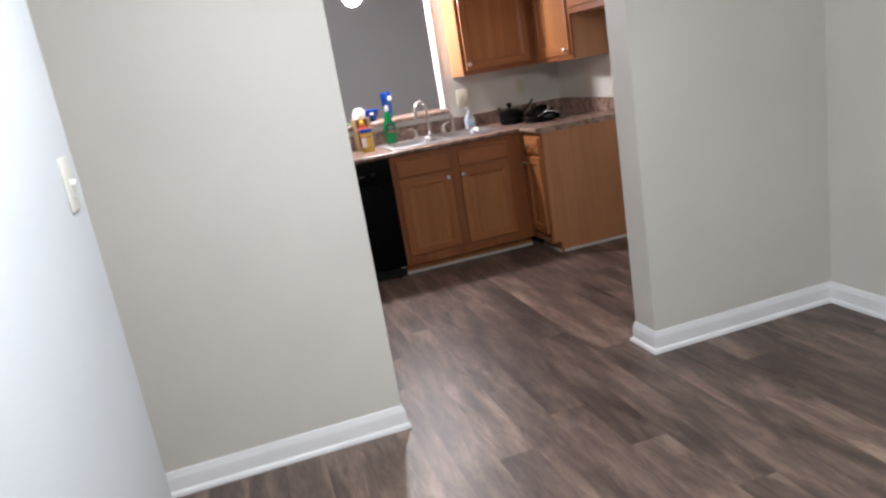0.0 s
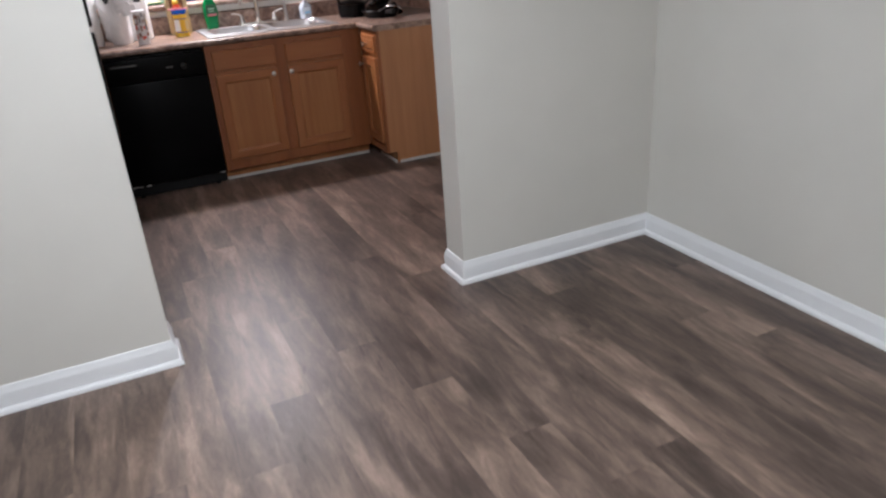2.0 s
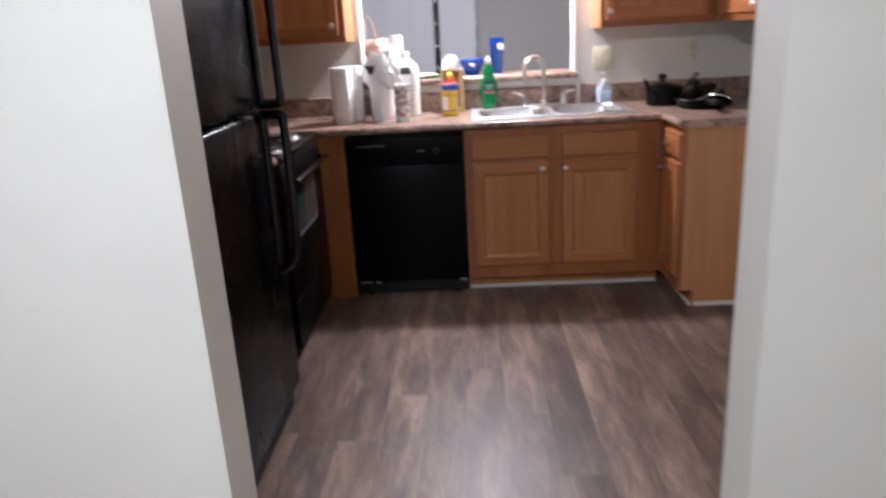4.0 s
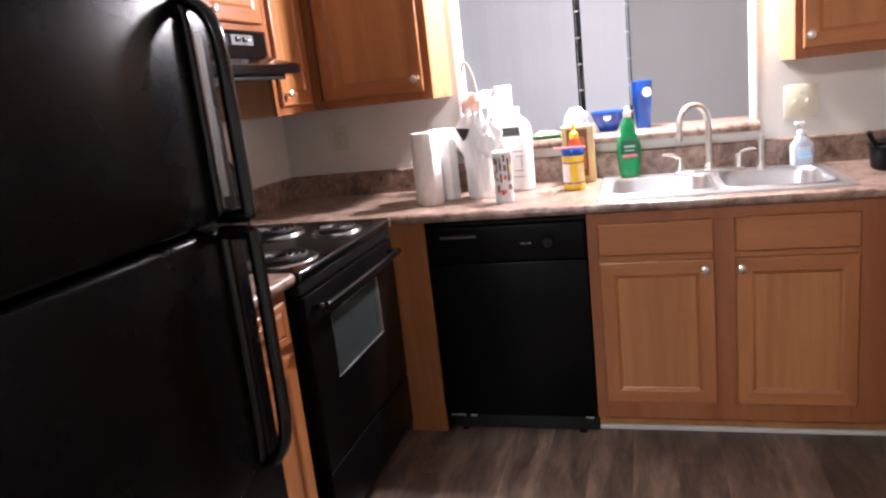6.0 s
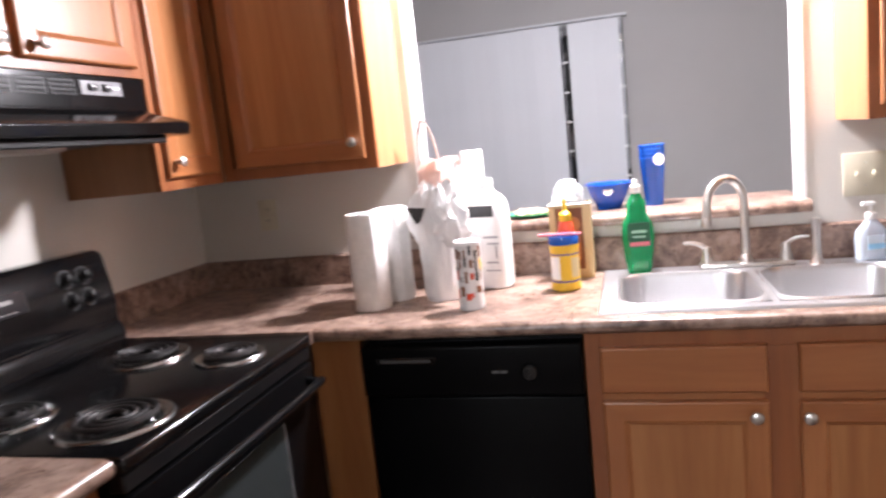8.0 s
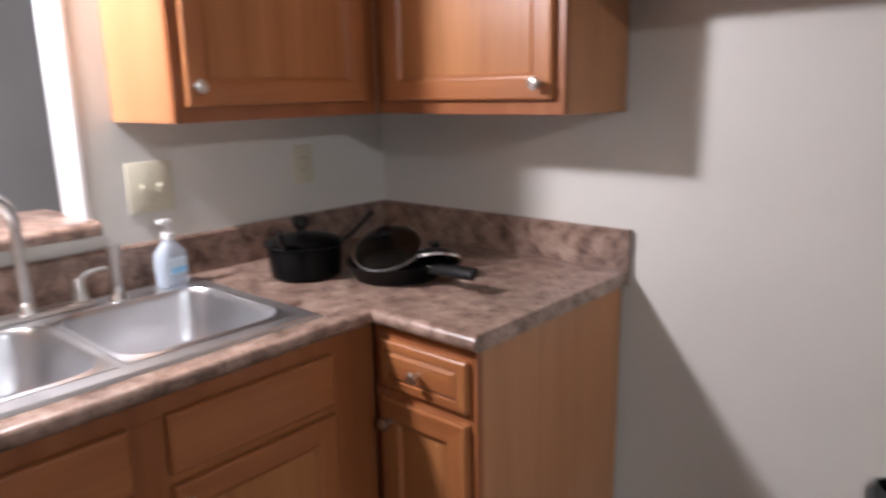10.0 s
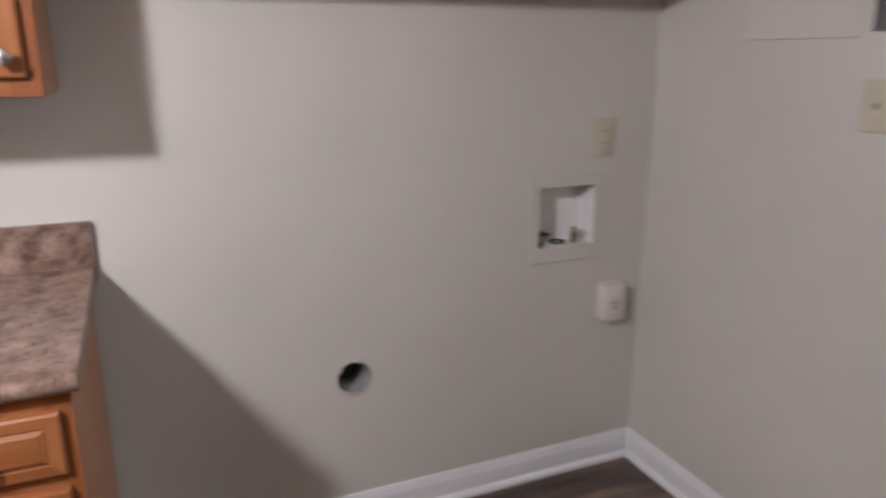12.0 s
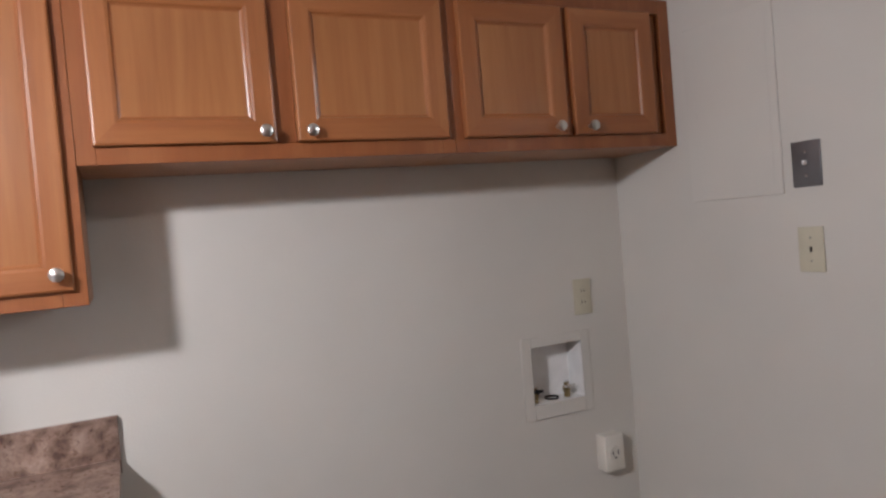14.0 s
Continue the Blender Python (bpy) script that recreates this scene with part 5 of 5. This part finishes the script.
# washer supply box set into the wall
wb = thing("washer_box", XR, -1.688, 0.915, -90, "white recessed washer supply box with brass valves", "washer box")
fr2 = [(-0.140, -0.102, -0.006, -0.0005, -0.140, 0.138), (0.102, 0.135, -0.006, -0.0005, -0.140, 0.138), (-0.102, 0.102, -0.006, -0.0005, 0.103, 0.138), (-0.102, 0.102, -0.006, -0.0005, -0.140, -0.092)]
part("flange", boxes(*fr2, r=0.0015), WALL, wb, "flange painted wall colour")
part("recess", boxes((-0.106, -0.102, -0.004, 0.085, -0.096, 0.107), (0.102, 0.106, -0.004, 0.085, -0.096, 0.107), (-0.102, 0.102, -0.004, 0.085, 0.103, 0.107), (-0.102, 0.102, -0.004, 0.085, -0.096, -0.092), (-0.106, 0.106, 0.085, 0.088, -0.096, 0.107)), WHITE, wb)
BRASS = worn("dull_brass", (0.35, 0.27, 0.14), 0.35, 1)
for x in (-0.075, 0.055):
    v = part("valve", lathe(bmesh.new(), [(0, 0), (0.011, 0), (0.011, 0.02), (0.014, 0.022), (0.014, 0.036), (0.009, 0.040), (0.009, 0.05), (0, 0.05)], x, 0.035, -0.092, 16), BRASS, wb, "dull brass hose valve")
    part("valve_handle", boxes((x - 0.022, x + 0.022, 0.012, 0.020, -0.056, -0.046), (x - 0.004, x + 0.004, 0.010, 0.035, -0.060, -0.044), r=0.002), CHROME if x > 0 else DARK, v)
part("drain_pipe", lathe(bmesh.new(), [(0.024, 0), (0.026, 0.006), (0.022, 0.006), (0.020, 0)], 0.0, 0.05, -0.092, 20), DARK, wb)

db = thing("dryer_receptacle", XR, -1.862, 0.620, -90, "pale surface-mounted dryer power receptacle box", "receptacle")
part("box_body", boxes((-0.040, 0.040, -0.052, -0.0005, -0.062, 0.062), r=0.004, seg=2), worn("cream_plastic", (0.74, 0.71, 0.64), 0.4), db)
part("face", lathe(bmesh.new(), [(0, 0.052), (0.027, 0.052), (0.026, 0.055), (0, 0.0555)], 0, 0, 0, 24, "y"), worn("cream_face", (0.70, 0.67, 0.60), 0.4), db)
part("slot", boxes((-0.012, -0.009, -0.0568, -0.0556, -0.006, 0.010), (0.009, 0.012, -0.0568, -0.0556, -0.006, 0.010), (-0.004, 0.004, -0.0568, -0.0556, -0.018, -0.013)), DARK, db)

# dryer vent hole: metal duct in the wall
dv = thing("dryer_vent", XR, -0.972, 0.493, -90, "round dryer vent hole with bare metal duct", "vent")
part("duct", lathe(bmesh.new(), [(0.052, 0.002), (0.052, -0.11), (0.050, -0.11), (0.050, 0.002), (0.052, 0.002)], 0, 0, 0, 40, "y"), worn("galvanised", (0.66, 0.66, 0.66), 0.5, 0.6, 0.1, 30), dv)
bm = lathe(bmesh.new(), [(0.0515, 0.0005), (0.056, 0.0005), (0.0575, 0.002), (0.053, 0.0045), (0.0505, 0.003)], 0, 0, 0, 40, "y")
part("torn_edge", crumple(bm, 0.006, 45, 2.7), worn("torn_drywall", (0.55, 0.53, 0.49), 0.8), dv, "pale torn drywall edge")
part("duct_end", lathe(bmesh.new(), [(0, -0.111), (0.0535, -0.111), (0.0535, -0.113), (0, -0.113)], 0, 0, 0, 40, "y"), DARK, dv)

# painted-over breaker panel cover
pc = thing("breaker_panel", 1.745, YK, 1.72, 180, "wall-coloured breaker panel cover, painted over", "electrical panel")
part("cover", boxes((-0.165, 0.165, -0.005, -0.0005, -0.262, 0.262), r=0.0015), WALL, pc)
part("panel_door", boxes((-0.140, 0.140, -0.0062, -0.005, -0.235, 0.235), r=0.0004), WALL, pc)
part("latch", boxes((-0.128, -0.116, -0.0085, -0.0062, -0.01, 0.012), r=0.0008), WALL, pc)

# ---- dining room: blinds and patio door ----
pd = thing("patio_door", 0.05, YD, 0.0, 0, "dark sliding glass patio door behind blinds", "patio door")
FRAME = worn("bronze_frame", (0.03, 0.03, 0.033), 0.4)
part("door_frame", boxes((-0.95, -0.89, -0.045, -0.002, 0.0, 2.05), (0.690, 0.712, -0.045, -0.002, 0.0, 2.05), (-0.89, 0.690, -0.045, -0.002, 1.99, 2.05), (-0.89, 0.690, -0.045, -0.002, 0.0, 0.06), (-0.03, 0.03, -0.042, -0.004, 0.06, 1.99), r=0.003), FRAME, pd, "dark bronze door frame")
for x0, x1 in ((-0.89, -0.03), (0.03, 0.690)):
    part("glass_pane", boxes((x0, x1, -0.022, -0.016, 0.06, 1.99)), worn("night_glass", (0.006, 0.007, 0.009), 0.05), pd, "night-dark glass pane")
vb = thing("vertical_blinds", 0.05, YD - 0.10, 0.0, 0, "pale grey vertical blinds drawn almost closed", "blinds")
SLAT = paint("vinyl_slat", (0.53, 0.545, 0.575), 0.5, 0.02)
part("head_rail", boxes((-0.95, 0.74, -0.020, 0.025, 2.060, 2.074), r=0.003), SLAT, vb)
me = as_mesh("slat", boxes((-0.0445, 0.0445, -0.0008, 0.0008, 0.04, 2.055)), SLAT)
k = 0
for x in [0.272 - 0.080 * i for i in range(15)] + [0.412 + 0.0775 * i for i in range(4)]:
    o = new("slat", me)
    o.parent = vb
    o.matrix_basis = pose(x, 0, 0, 0, 0, 3.5 + 1.6 * math.sin(k * 2.1))
    k += 1
part("edge_slat", boxes((0.329, 0.3305, -0.020, 0.018, 0.04, 2.055)), SLAT, vb)
for x in (0.335, 0.690):
    for z in (0.86, 1.05, 1.24, 1.43, 1.62, 1.81):
        part("spacer_clip", boxes((x - 0.012, x + 0.020, -0.004, 0.0, z, z + 0.010)), WHITE, vb)
part("wand", tube(bmesh.new(), [(0.698, -0.022, 2.06), (0.700, -0.024, 1.10)], 0.0045, 8), worn("clear_wand", (0.5, 0.52, 0.55), 0.1), vb, "clear plastic tilt wand")
part("wand_hook", lathe(bmesh.new(), [(0, 0), (0.009, 0.002), (0.011, 0.03), (0.007, 0.05), (0, 0.052)], 0.698, -0.024, 1.90, 12), CHROME, vb)

# ---- lamps ----
def dome_light(name, x, y, z, r, h, mat, label, base=0.02):
    t = thing(name, x, y, z, 0, label, "ceiling light")
    part("base_plate", lathe(bmesh.new(), [(0, 0), (r * 1.06, 0), (r * 1.06, -base), (r * 0.98, -base - 0.004), (0, -base - 0.004)], 0, 0, 0, 40), WHITE, t)
    part("globe", lathe(bmesh.new(), [(r * 0.94, -base - 0.0045)] + [(r * math.cos(a), -base - 0.012 - (h - base - 0.012) * math.sin(a)) for a in [math.pi / 2 * k / 10 for k in range(10)]] + [(0, -h)], 0, 0, 0, 40), mat, t, "glowing white glass globe")
    return t


dome_light("sink_light", SINK_LIGHT[0], SINK_LIGHT[1], SOFFIT, 0.074, 0.150, glow("sink_globe", (1.0, 0.97, 1.02), SINK_GLOW), "glowing globe light under the soffit above sink", 0.045)
dome_light("room_light", ROOM_LIGHT[0], ROOM_LIGHT[1], CEIL, 0.16, 0.105, glow("room_globe", (0.94, 0.98, 1.03), ROOM_GLOW), "glowing round ceiling light in the living room")

# ---- floor planks ----
PW, PLN = 0.1525, 1.50
fl = bpy.data.objects["floor"]
rng = random.Random(5)
shared = {}
for i in range(-15, 10):
    x0, x1 = 0.890 + i * PW, 0.890 + (i + 1) * PW
    x0, x1 = max(x0, XH), min(x1, XR)
    if x1 - x0 < 0.004:
        continue
    y = (-2.79 if i == -1 else -3.175 if i == 0 else -2.79 + rng.uniform(0, PLN)) - 3 * PLN
    while y < YB:
        y0, y1 = max(y, YE), min(y + PLN, YB)
        y += PLN
        if y1 - y0 < 0.01:
            continue
        key = (round(x1 - x0, 4), round(y1 - y0, 4))
        if key not in shared:
            w, l = x1 - x0, y1 - y0
            shared[key] = as_mesh("plank", boxes((-w / 2, w / 2, -l / 2, l / 2, -0.004, 0.0), r=0.00025), PLANK)
        o = new("plank", shared[key])
        o.parent = fl
        o.location = ((x0 + x1) / 2, (y0 + y1) / 2, 0)
